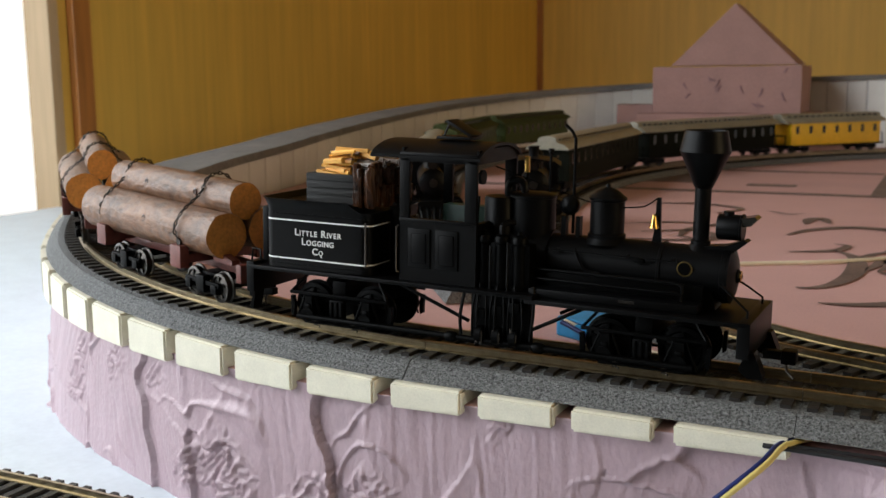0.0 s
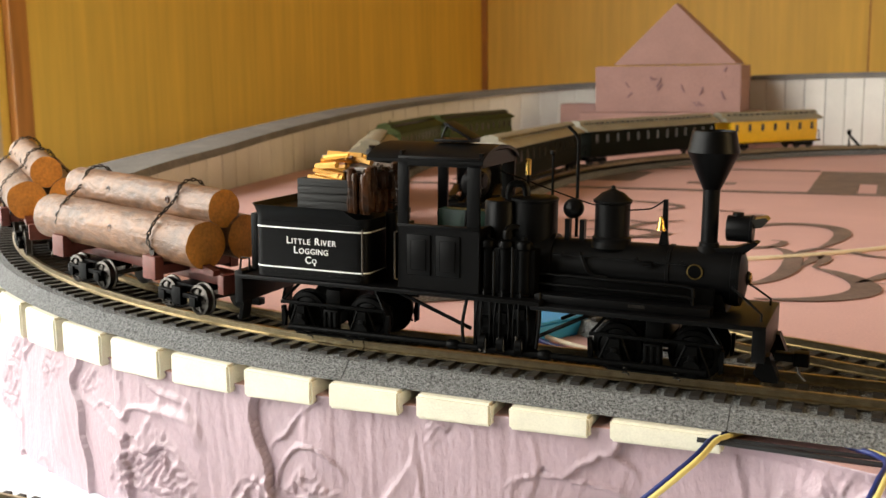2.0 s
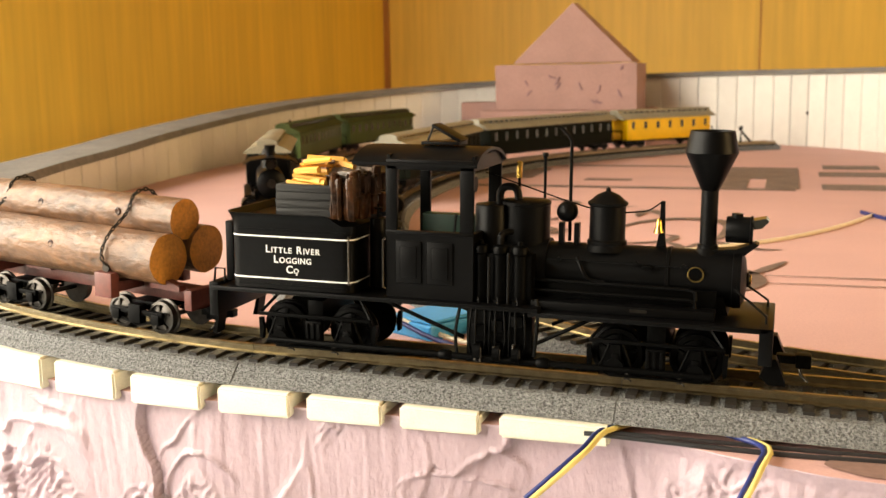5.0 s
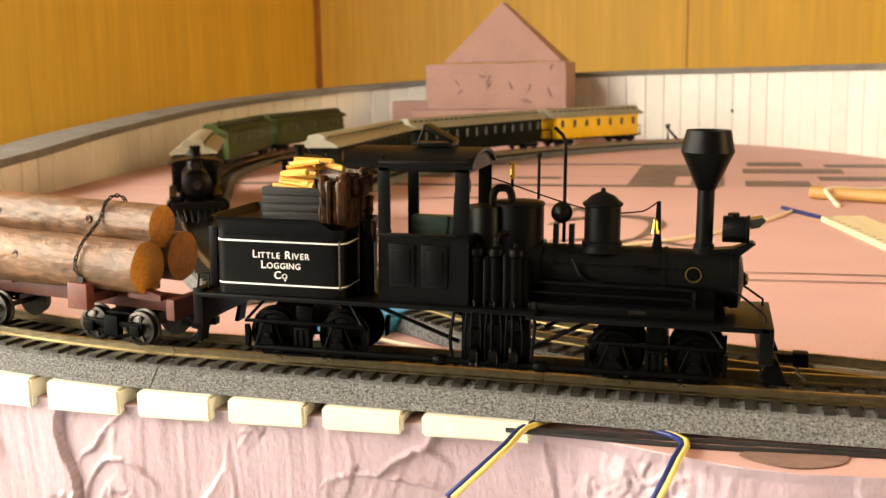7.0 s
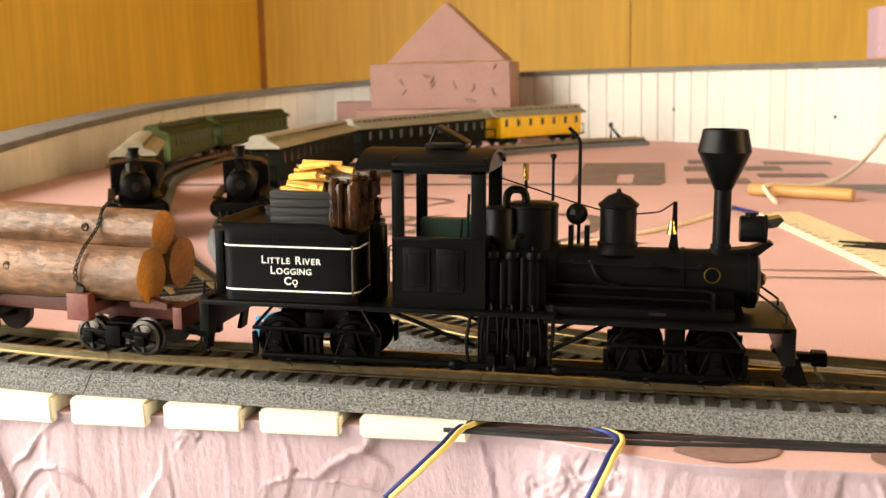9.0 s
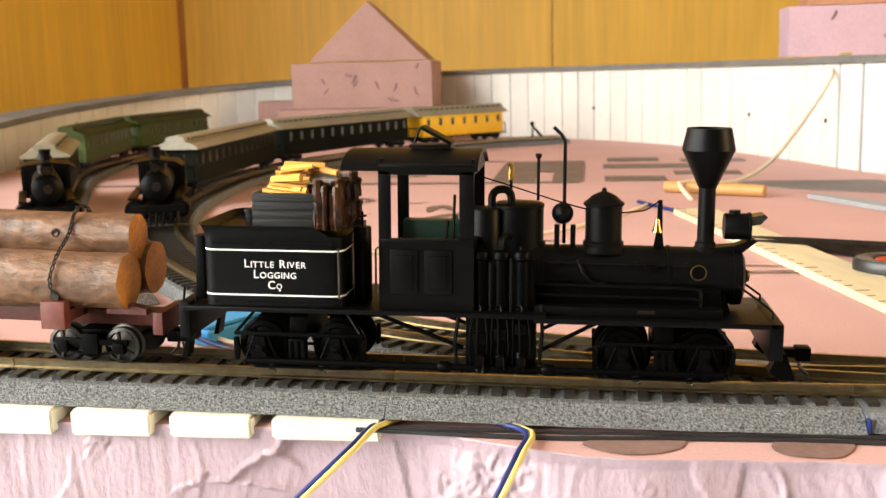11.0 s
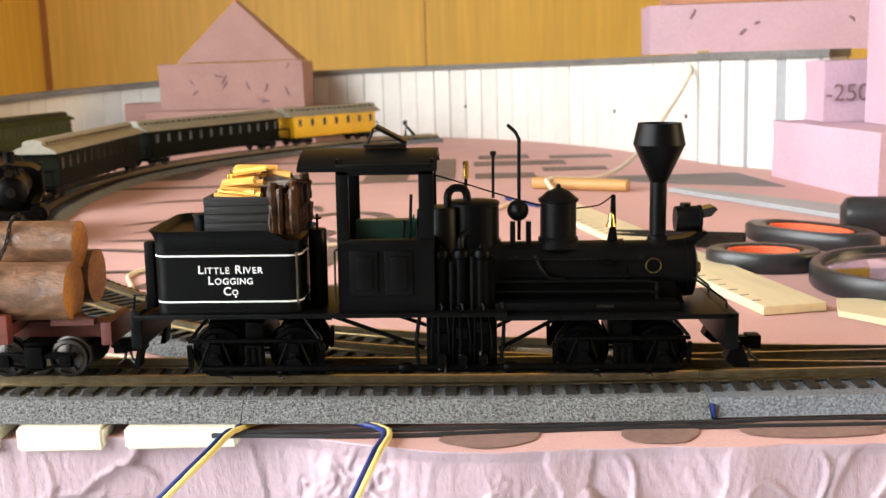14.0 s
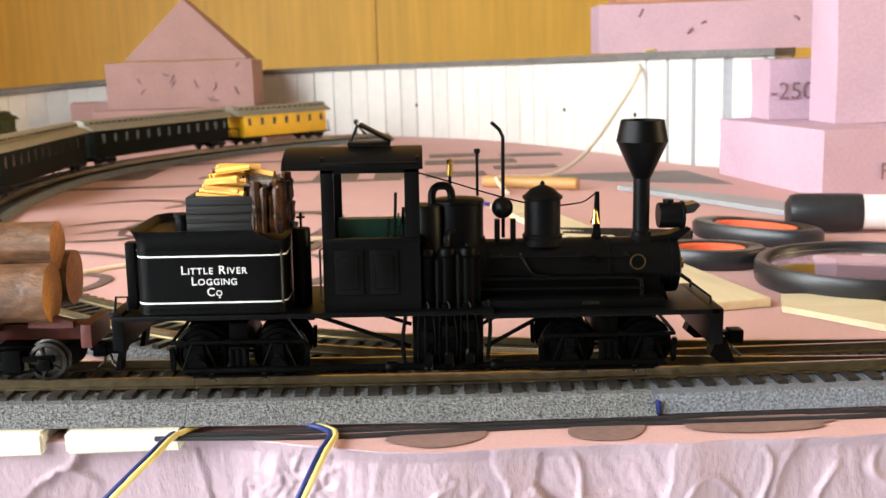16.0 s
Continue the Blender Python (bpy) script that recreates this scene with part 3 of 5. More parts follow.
def long_riser():
    t = thing("incline_riser", "white slatted foam incline riser carrying a grey track strip", "riser")
    run, start = 0, 0
    for i in range(1, len(RISE)):
        run += (RISE[i] - RISE[i - 1]).length
        if run >= 0.0275 or i == len(RISE) - 1:
            seg = [RISE[start], RISE[(start + i) // 2], RISE[i]]
            bm = nb()
            d = (seg[2] - seg[0]).normalized()
            rings = []
            for p in (seg[0] + d * 0.001, seg[2] - d * 0.001):
                side = Vector((-d.y, d.x, 0)).normalized()
                rings.append([bm.verts.new(Vector((p.x, p.y, z)) + side * o) for o, z in ((-0.022, 0.0), (0.022, 0.0), (0.022, p.z), (-0.022, p.z))])
            a, b = rings
            for k in range(4):
                bm.faces.new((a[k], b[k], b[(k + 1) % 4], a[(k + 1) % 4]))
            bm.faces.new(a)
            bm.faces.new(b[::-1])
            bmesh.ops.recalc_face_normals(bm, faces=bm.faces)
            bmesh.ops.bevel(bm, geom=list(bm.edges), offset=0.0008, segments=1, affect="EDGES")
            part("slat", bm, "white_riser", t)
            run, start = 0, i
    # added grey filling, so that the slat gaps read as shadow lines
    bm = nb()
    last = None
    for i, p in enumerate(RISE):
        d = RISE[min(i + 1, len(RISE) - 1)] - RISE[max(i - 1, 0)]
        side = Vector((-d.y, d.x, 0)).normalized() * 0.0205
        foot = Vector((p.x, p.y, 0))
        ring = [bm.verts.new(foot - side), bm.verts.new(foot + side), bm.verts.new(p + side), bm.verts.new(p - side)]
        for k in range(4) if last else ():
            bm.faces.new((last[k], ring[k], ring[(k + 1) % 4], last[(k + 1) % 4]))
        last = ring
    part("core", bm, "grey", t, "added grey core that shades the gaps between the slats")
    part("track_strip", sweep(nb(), [p + Vector((0, 0, 0.0002)) for p in RISE], [(-0.026, 0), (-0.024, 0.006), (0.024, 0.006), (0.026, 0)]), "grey_top", t, "dark grey cork track strip")
    for k in (0.3, 0.55, 0.72, 0.86, 0.93):
        i = int(k * (len(RISE) - 1))
        d = (RISE[i] - RISE[i - 1]).normalized()
        side = Vector((-d.y, d.x, 0))
        p = RISE[i] - side * 0.0221
        part("pin_head", lathe(nb(), [(0.0022, 0), (0.0018, 0.0008), (0.0003, 0.001)], 10, Matrix.Translation((p.x, p.y, 0.04)) @ side.to_track_quat("-Z", "Y").to_matrix().to_4x4()), "steel", t, "grey pin head")


long_riser()

# ---- foam house and foam blocks ----


def block(name, label, x0, x1, y0, y1, z0, z1, turn=0, mat="foam_lilac", cuts=0, category="foam block"):
    bm = nb()
    cx, cy = (x0 + x1) / 2, (y0 + y1) / 2
    box(bm, x0 - cx, x1 - cx, y0 - cy, y1 - cy, 0, z1 - z0)
    bmesh.ops.subdivide_edges(bm, edges=list(bm.edges), cuts=5, use_grid_fill=True)
    for v in bm.verts:
        v.co += 0.0012 * Vector(noise.noise_vector(v.co * 35 + Vector((cx, cy, z0)) * 9)) * (0 if v.co.z < 1e-5 else 1)
    ob = part(name, bm, mat)
    ob.matrix_basis = pose(cx, cy, z0, 0, 0, turn)
    if cuts:
        rnd = random.Random(cuts)
        for k in range(cuts):
            x, z = rnd.uniform(x0 - cx + 0.01, x1 - cx - 0.02), rnd.uniform(0.008, z1 - z0 - 0.008)
            up = rnd.uniform(-0.012, 0.012)
            pts = [(x + 0.004 * j * rnd.uniform(0.4, 1), y0 - cy - 0.0010 + 0.0004 * abs(j - 1), min(z1 - z0 - 0.003, max(0.003, z + up * j / 2 + rnd.uniform(-0.001, 0.001)))) for j in range(3)]
            part("dent", tube(nb(), pts, 0.0011, 6), "foam_dent", ob, "dark gouge in the foam")
    return tagged(ob, label, category)


block("foam_plinth", "wide pink foam plinth block under the foam house", -0.462, -0.25, 1.085, 1.20, 0.0, 0.045, 0, "foam_house")
block("foam_house_base", "pink foam block, gouged, as the body of a model house", -0.446, -0.264, 1.10, 1.19, 0.0455, 0.103, 0, "foam_house", 11)
roof = nb()
base = [roof.verts.new(v) for v in ((-0.424, 1.105, 0.1045), (-0.270, 1.105, 0.1045), (-0.270, 1.185, 0.1045), (-0.424, 1.185, 0.1045))]
top = [roof.verts.new(v) for v in ((-0.352, 1.135, 0.181), (-0.349, 1.155, 0.181))]
for f in ((base[0], base[1], top[0]), (base[1], base[2], top[1], top[0]), (base[2], base[3], top[1]), (base[3], base[0], top[0], top[1]), (base[3], base[2], base[1], base[0])):
    roof.faces.new(f)
tagged(part("foam_roof", roof, "foam_house"), "pink foam pyramid roof piece resting on the foam house", "foam block")
block("foam_boulder", "small rounded pink foam lump beside the house", -0.50, -0.455, 1.11, 1.16, 0.0, 0.055, 12, "foam_house")
block("foam_block", "long lilac foam block at the table side", 0.185, 0.56, 0.44, 0.60, 0.0, 0.043, 8, "foam_lilac")
block("foam_block", "lilac foam block with printed figures standing on another", 0.200, 0.336, 0.530, 0.575, 0.0435, 0.088, 0)
block("foam_slab", "tall lilac foam slab standing on a foam block", 0.2245, 0.42, 0.465, 0.515, 0.0435, 0.30, 0)
block("foam_beam", "long lilac foam beam, gouged, lying on the incline strip", 0.132, 0.66, 0.86, 0.93, 0.0965, 0.146, -2, "foam_lilac", 17)
block("card_sheet", "brown card sheet lying on a foam beam", 0.15, 0.63, 0.87, 0.92, 0.1472, 0.155, -2, "card", 0, "card")


def text_on(name, body, size, m, mat, parent=None, extrude=0.00008, align="CENTER", bold=0.0):
    c = bpy.data.curves.new(name, "FONT")
    c.body, c.size, c.align_x, c.extrude, c.offset = body, size, align, extrude, bold * size
    tmp = bpy.data.objects.new("tmp", c)
    scene.collection.objects.link(tmp)
    dg = bpy.context.evaluated_depsgraph_get()
    me = bpy.data.meshes.new_from_object(tmp.evaluated_get(dg))
    bpy.data.objects.remove(tmp)
    me.materials.clear()
    me.materials.append(M[mat])
    ob = new(name, me)
    if parent:
        ob.parent = parent
    ob.matrix_basis = m
    return ob

tb = [o for o in scene.objects if o.name.startswith("foam_block")]
text_on("figures", "-250", 0.0178, Matrix.Translation((-0.0515, -0.0240, 0.0150)) @ pose(0, 0, 0, 90), "foam_dent", tb[1])
text_on("letter", "F", 0.0155, Matrix.Translation((-0.145, -0.0815, 0.010)) @ pose(0, 0, 0, 90), "foam_dent", tb[0])

MM = 0.001
# the boiler sits off the centre line, away from the cylinders
BOILER = ("firebox", "boiler", "smokebox_front", "smokebox_saddle", "number_ring", "number_face", "front_ring", "smokestack", "dome", "steam_drum", "firebox_top", "elbow_pipe", "whistle", "whistle_bell",
          "pop_valve", "pop_valve_cap", "lubricator", "bracket", "steam_pipe", "bell_bracket", "bell", "bell_cord", "headlight_bracket", "headlight", "headlight_vent", "headlight_visor", "hand_rail", "rail_stanchion", "feed_pipe", "injector")
WHEELS = []  # (wheel, s offset, radius)


def wheelset(parent, x, r, gauge=0.0165, mat="steel", spokes=False):
    """One axle with two wheels, turning about y."""
    for sgn in (-1, 1):
        bm = nb()
        m = Matrix.Rotation(radians(90), 4, "X")
        f = [(r * 0.18, 0.0016), (r * 0.3, 0.0017), (r * 0.75, 0.0009), (r * 0.82, 0.0014), (r, 0.0012), (r, -0.0008), (r * 1.12, -0.0011), (r * 1.12, -0.0016), (r * 0.2, -0.0017)]
        lathe(bm, f, 28, m)
        if sgn > 0:
            bmesh.ops.transform(bm, matrix=Matrix.Rotation(math.pi, 4, "Z"), verts=bm.verts)
        for k in range(5):
            a = 2 * math.pi * k / 5
            y = -sgn * -0.0012
            box(bm, -0.0004, 0.0004, sgn * 0.0007, sgn * 0.0018, r * 0.2, r * 0.8, Matrix.Rotation(a, 4, "Y"))
        w = smooth(part("wheel", bm, mat, parent, "bright steel wheel" if mat == "steel" else "black iron wheel"), 40)
        w.location = (x, sgn * (gauge / 2 + 0.0005), r)
        WHEELS.append((w, r))


def cylz(bm, r, x, y, z0, z1, n=18):
    return lathe(bm, [(r, z0), (r, z1)], n, Matrix.Translation((x, y, 0)))


def shay():
    """Geared logging engine; origin midway between its trucks at rail height, front to +x, drive side to -y. In millimetres."""
    e = thing("geared_locomotive", "matt black geared logging steam locomotive with wood load", "model locomotive")
    S = Matrix.Scale(MM, 4)

    def put(name, bm, mat, label="", angle=35, parent=None):
        bmesh.ops.transform(bm, matrix=S, verts=bm.verts)
        return smooth(part(name, bm, mat, parent or e, label), angle)

    # frame and decks
    bm = nb()
    box(bm, -79, 20, -18, 18, 15.9, 17.2, bevel=0.3)
    put("deck", bm, "black")
    for y in (-4, 4):
        put("frame_beam", box(nb(), -78, 79, y - 1.0, y + 1.0, 13.4, 14.5), "black_dull")
    put("front_deck", box(nb(), 17, 80, -17, 17, 14.6, 16.0, bevel=0.3), "black")
    put("rear_beam", box(nb(), -80, -77, -17.5, 17.5, 8, 18.2, bevel=0.4), "black")
    put("pilot_beam", box(nb(), 77.5, 81, -17, 17, 6.3, 16.1, bevel=0.4), "black")
    for x, sg in ((-78, -1), (80, 1)):
        for y in (-13, 13):
            put("step", prism(nb(), [(x, 8), (x + sg * 2, 8), (x + sg * 4.5, 2), (x + sg * 4.5, 1), (x + sg * 0.5, 1), (x - sg * 2, 3)] if sg > 0 else [(x, 8), (x - 1, 2), (x - 2.4, 2), (x - 2.2, 3), (x - 1, 8)], y - 2.4, y + 2.4), "black_dull")
    for x, sg in ((-81, -1), (82, 1)):
        bm = nb()
        box(bm, min(x, x + sg * 7), max(x, x + sg * 7), -1.6, 1.6, 5.5, 7.8, bevel=0.2)
        box(bm, min(x + sg * 5, x + sg * 9), max(x + sg * 5, x + sg * 9), -2.6, 2.2, 4.6, 8.4, bevel=0.5)
        put("coupler", bm, "black_dull", "dark knuckle coupler")
        put("coupler_pin", tube(nb(), [(x + sg * 6, 0, 5), (x + sg * 6.5, -0.5, 2.5), (x + sg * 8.5, -1.5, 0.8)], 0.45), "steel", "curved metal coupler trip pin")
    for y in (-15, 15):
        put("grab_rail", tube(nb(), [(70.5, y * 0.5, 24), (75, y * 0.62, 21), (79, y * 0.72, 18), (79, y * 0.72, 16)], 0.35, 6), "black")
        put("grab_rail", tube(nb(), [(-76, y, 18), (-76, y, 22), (-79, y, 22), (-79.5, y, 18)], 0.35, 6), "black")
    # tender tank with flared top
    bm = nb()
    ring = []
    for z, out in ((17.4, 0), (35.5, 0), (37.2, 0.3), (38.8, 1.0), (39.6, 1.6), (39.6, 1.1), (37.6, 0)):
        vs = []
        def rim(x, y):
            return bm.verts.new((x, y, z if x < -42.5 else 17.4 + (z - 17.4) * (1 - 0.13 * min(1, (x + 42.5) / 5))))

        for cx, cy, a0 in ((-37.5, -13.5, -90), (-37.5, 13.5, 0), (-69.5, 13.5, 90), (-69.5, -13.5, 180)):
            out2 = out if cx < -50 else out * 0.2
            for k in range(6):
                a = radians(a0 + 18 * k)
                r = 3.5 + out2
                vs.append(rim(cx + r * math.cos(a), cy + r * math.sin(a)))
            if a0 in (0, 180):
                for x in ((-42, -43.5) if a0 == 0 else (-43.5, -42)):
                    vs.append(rim(x, math.copysign(17 + (out if x < -43 else 0.3 * out), cy)))
        ring.append(vs)
    n = len(ring[0])
    for a, b in zip(ring, ring[1:]):
        for i in range(n):
            bm.faces.new((a[i], a[(i + 1) % n], b[(i + 1) % n], b[i]))
    bm.faces.new(ring[-1])
    tank = put("tank", bm, "black", "black tender tank with white lining")
    for z in (32.8, 20.5):
        bm = nb()
        pts = []
        for cx, cy, a0 in ((-37.5, -13.5, -90), (-37.5, 13.5, 0), (-69.5, 13.5, 90), (-69.5, -13.5, 180)):
            for k in range(6):
                a = radians(a0 + 18 * k)
                pts.append((cx + 3.56 * math.cos(a), cy + 3.56 * math.sin(a)))
        lo = [bm.verts.new((x, y, z - 0.22)) for x, y in pts]
        hi = [bm.verts.new((x, y, z + 0.22)) for x, y in pts]
        for i in range(len(lo)):
            j = (i + 1) % len(lo)
            bm.faces.new((lo[i], lo[j], hi[j], hi[i]))
        put("lining", bm, "white", "white painted line", parent=tank)
    bm = nb()
    for z in (18.6, 34.6):
        for i in range(46):
            box(bm, -70 + 0.75 * i, -69.7 + 0.75 * i, -17.18, -17.0, z, z + 0.3)
    rv = put("rivets", bm, "black", "rows of small rivets", parent=tank)
    rv["kind"] = "stuff"

    def lettering(big, small, z, x_mid):
        """First letters larger than the rest."""
        words, w = big, 0.0
        made = []
        x = 0.0
        for ch, sz in words:
            ob = text_on("letter", ch, sz * 0.86 * MM, Matrix(), "white", tank, align="LEFT", bold=0.008)
            xs = [v.co.x for v in ob.data.vertices] or [0]
            wd = (max(xs) / MM) if ch != " " else 1.2
            made.append((ob, x))
            x += wd + 0.26
        for ob, ox in made:
            ob.matrix_basis = Matrix.Translation(((x_mid - x / 2 + ox) * MM, -17.12 * MM, z * MM)) @ pose(0, 0, 0, 90)

    lettering([("L", 3.6)] + [(c, 2.75) for c in "ITTLE"], 0, 28.1, -57.0)
    lettering([("R", 3.6)] + [(c, 2.75) for c in "IVER"], 0, 28.1, -47.7)
    lettering([("L", 3.6)] + [(c, 2.75) for c in "OGGING"], 0, 25.2, -52.7)
    lettering([("C", 3.6), ("O", 2.4)], 0, 22.3, -52.7)
    put("full_stop", lathe(nb(), [(0.28, 0), (0.28, 0.1)], 10, Matrix.Translation((-51.5, -17.05, 21.9)) @ ALONG_Y), "white", parent=tank)
    for x in (-35.0,):
        put("grab_rail", tube(nb(), [(x, -16.2, 34), (x, -17.8, 33.8), (x, -17.8, 20.2), (x, -16.2, 20)], 0.3, 6), "steel", "thin wire grab rail", parent=tank)
    put("rear_ladder", box(nb(), -76.5, -74, -13, -9, 18, 36, bevel=0.3), "black")
    put("filler_cap", lathe(nb(), [(2.4, 37), (2.4, 40.8), (2.7, 41), (2.7, 41.8), (0.6, 42.1)], 20, Matrix.Translation((-63.5, 0, 0))), "black")
    bunker = put("wood_bunker", box(box(box(box(nb(), -60, -43, -11.5, -10.3, 38.2, 47.6), -60, -43, 10.3, 11.5, 38.2, 47.6), -60, -58.8, -10.2, 10.2, 38.2, 47.6), -58.7, -43, -10.2, 10.2, 38.2, 40), "wood_black", "black plank-sided firewood bunker", 20)
    for k in range(4):
        put("plank", box(nb(), -60.2, -42.8, -11.9, -11.55, 38.5 + 2.3 * k, 40.6 + 2.3 * k, bevel=0.12), "wood_black", parent=bunker)
    rnd = random.Random(4)

    def stick(x0, x1, y, z, r, turn, tilt, mat, sides=5):
        bm = nb()
        lathe(bm, [(r * rnd.uniform(0.8, 1.1), 0), (r, (x1 - x0) * 0.5), (r * rnd.uniform(0.8, 1.1), x1 - x0)], sides)
        m = Matrix.Translation((x0, y, z)) @ Matrix.Rotation(radians(turn), 4, "Z") @ Matrix.Rotation(radians(tilt), 4, "Y") @ ALONG_X @ Matrix.Rotation(rnd.uniform(0, 6), 4, "Z")
        bmesh.ops.transform(bm, matrix=m, verts=bm.verts)
        put("firewood", bm, mat, parent=bunker, angle=20)

    for row, z in ((0, 48.3), (1, 49.7), (2, 51.1), (3, 52.5), (4, 53.9)):
        for k in range(11 - row):
            y = -9.0 + 1.7 * k + rnd.uniform(-0.5, 0.5)
            stick(-57 + rnd.uniform(-1, 1.5) + row, -45 + rnd.uniform(-1, 2), y, z + rnd.uniform(-0.3, 0.3), rnd.uniform(0.65, 0.95), rnd.uniform(-28, 28), rnd.uniform(-8, 8), "bark" if (k + row) % 6 == 5 else "firewood")
    stick(-52, -41, -7, 55.0, 1.1, 8, 2, "firewood")
    stick(-46, -37, -5, 54.4, 1.0, -12, 10, "firewood")
    def chunk(x, y, z0, z1, r, mat):
        bm = nb()
        k = 7
        lathe(bm, [(r * rnd.uniform(0.6, 1.0), z0), (r * rnd.uniform(0.9, 1.2), z0 + 0.25 * (z1 - z0)), (r * rnd.uniform(0.8, 1.1), z0 + 0.6 * (z1 - z0)), (r * rnd.uniform(0.9, 1.15), z1 - 0.6), (r * 0.7, z1)], k)
        for v in bm.verts:
            v.co += 0.25 * Vector(noise.noise_vector(v.co * 0.9 + Vector((x, y, z0))))
        m = Matrix.Translation((x, y, 0)) @ Matrix.Rotation(radians(rnd.uniform(-5, 5)), 4, "X")
        bmesh.ops.transform(bm, matrix=m, verts=bm.verts)
        put("firewood", bm, mat, parent=bunker, angle=30)

    for k in range(9):
        chunk(-42.2 + 0.85 * k + rnd.uniform(-0.3, 0.3), -9.7 + rnd.uniform(-0.6, 0.5), 38.0, 50.2 + rnd.uniform(-1.6, 1.4) - 0.1 * k, rnd.uniform(0.9, 1.4), "bark_dark")
    for k in range(11):
        for z0, z1 in ((38, 44.5), (44.2, 51)):
            chunk(-36.2 + rnd.uniform(-0.8, 0.9), -9.6 + 1.9 * k + rnd.uniform(-0.4, 0.4), z0 + rnd.uniform(-0.5, 0.5), z1 + rnd.uniform(-1.4, 1.2), rnd.uniform(1.1, 1.7), "bark_dark")
    for k in range(9):
        stick(-45 + rnd.uniform(-1, 1), -37.5 + rnd.uniform(-1.5, 0.5), -9.2 + 2.2 * k, 50.6 + rnd.uniform(-0.4, 0.5), rnd.uniform(0.8, 1.3), rnd.uniform(-18, 18), rnd.uniform(-4, 6), "bark_grey", 6)
    put("wood_core", box(nb(), -46, -36.6, -8.9, 8.5, 38.0, 50), "bark_dark", "", parent=bunker)
    put("brake_stand", tube(nb(), [(-31.2, -4, 37), (-31.2, -4, 42)], 0.35), "black")
    put("brake_wheel", lathe(nb(), [(1.2, 40.6), (1.2, 41.0)], 16, Matrix.Translation((-31.2, -4, 0))), "black")
    put("side_tank", lathe(nb(), [(2.5, 17.3), (2.5, 37.4), (2.2, 37.9)], 20, Matrix.Translation((-31.2, -4, 0))), "black")
    # cab
    cab = put("cab", box(nb(), -24.5, 1, -15.4, -14.4, 17.3, 36), "black", "black wooden cab with open windows", 20)
    for x0, x1, y0, y1 in ((-24.5, 1, 14.4, 15.4), (-0.2, 1, -14.3, 14.3), (-24.5, -23.5, -14.3, -6)):
        put("cab_wall", box(nb(), x0, x1, y0, y1, 17.3, 36), "black", "", 20, parent=cab)
    for y in (-14.9, 14.9):
        for x in (-22.7, -0.5):
            put("cab_post", box(nb(), x - (1.8 if x < -5 else 2.4), x + 1.5, y - 0.6, y + 0.6, 36.05, 55, bevel=0.15), "black", parent=cab)
        put("window_rail", box(nb(), -24.4, 1, y - 0.6, y + 0.6, 53.4, 56.2, bevel=0.15), "black", parent=cab)
        put("sill", box(nb(), -24.5, 1.2, y - 1.0, y + 1.0, 35.4, 36.4, bevel=0.15), "black", parent=cab)
    for x in (-24.5, 0.2):
        put("cab_end", box(nb(), x, x + 0.8, -14.2, 14.2, 53.4, 57.5), "black", parent=cab)
    for x in (-21.5, -12.3):
        bm = nb()
        box(bm, x, x + 7.6, -15.85, -15.42, 21.5, 33.5, bevel=0.35)
        put("door_panel", bm, "black", parent=cab)
        put("panel_face", box(nb(), x + 1.4, x + 6.2, -16.1, -15.86, 23, 32, bevel=0.25), "black", parent=cab)
    put("cab_rail", tube(nb(), [(-24.6, -15.6, 34), (-25.2, -16.2, 33.6), (-25.2, -16.2, 20), (-24.6, -15.6, 19.5)], 0.3, 6), "steel", "thin wire grab rail", parent=cab)
    bm = nb()
    top = [(16.8 * math.sin(radians(a)), 59.2 - 4.4 * (1 - math.cos(radians(a * 1.2)))) for a in range(-70, 71, 10)]
    up = [bm.verts.new((-34.5, y, z)) for y, z in top]
    up2 = [bm.verts.new((2.0, y, z)) for y, z in top]
    dn = [bm.verts.new((-34.5, y, z - 0.9)) for y, z in top]
    dn2 = [bm.verts.new((2.0, y, z - 0.9)) for y, z in top]
    for i in range(len(top) - 1):
        bm.faces.new((up[i], up[i + 1], up2[i + 1], up2[i]))
        bm.faces.new((dn[i], dn2[i], dn2[i + 1], dn[i + 1]))
        bm.faces.new((up[i], dn[i], dn[i + 1], up[i + 1]))
        bm.faces.new((up2[i], up2[i + 1], dn2[i + 1], dn2[i]))
    for i in (0, -1):
        bm.faces.new((up[i], up2[i], dn2[i], dn[i]))
    put("cab_roof", bm, "black", "black arched cab roof", parent=cab)
    put("roof_hatch", box(nb(), -9.6, 0, -4, 4, 0, 0.9, Matrix.Translation((-6.6, 0, 60.3)) @ Matrix.Rotation(radians(28), 4, "Y"), bevel=0.2), "black", "open tilted roof hatch", parent=cab)
    put("hatch_prop", tube(nb(), [(-17.5, 0, 60), (-15.5, 0, 64.8)], 0.35, 6), "black", parent=cab)
    put("hatch_frame", box(nb(), -18, -6.5, -4.2, 4.2, 59.6, 60.5, bevel=0.2), "black", parent=cab)
    put("seat_box", box(nb(), -22, -2, 9, 14, 17.4, 38, bevel=0.3), "green_in", "dark green cab interior", parent=cab)
    for x, z in ((-6, 47), (-4, 43), (-8, 40)):
        put("lever", tube(nb(), [(x, -4, 33), (x + 0.6, -4, z)], 0.45, 6), "black", parent=cab)
    put("gauge", lathe(nb(), [(2.2, 0), (2.2, 1)], 16, Matrix.Translation((-2, -6, 49)) @ ALONG_X), "black_dull", parent=cab)
    put("valve_wheel", lathe(nb(), [(1.6, 0), (1.6, 0.5)], 14, Matrix.Translation((-5, -5, 40)) @ ALONG_X), "green_in", parent=cab)
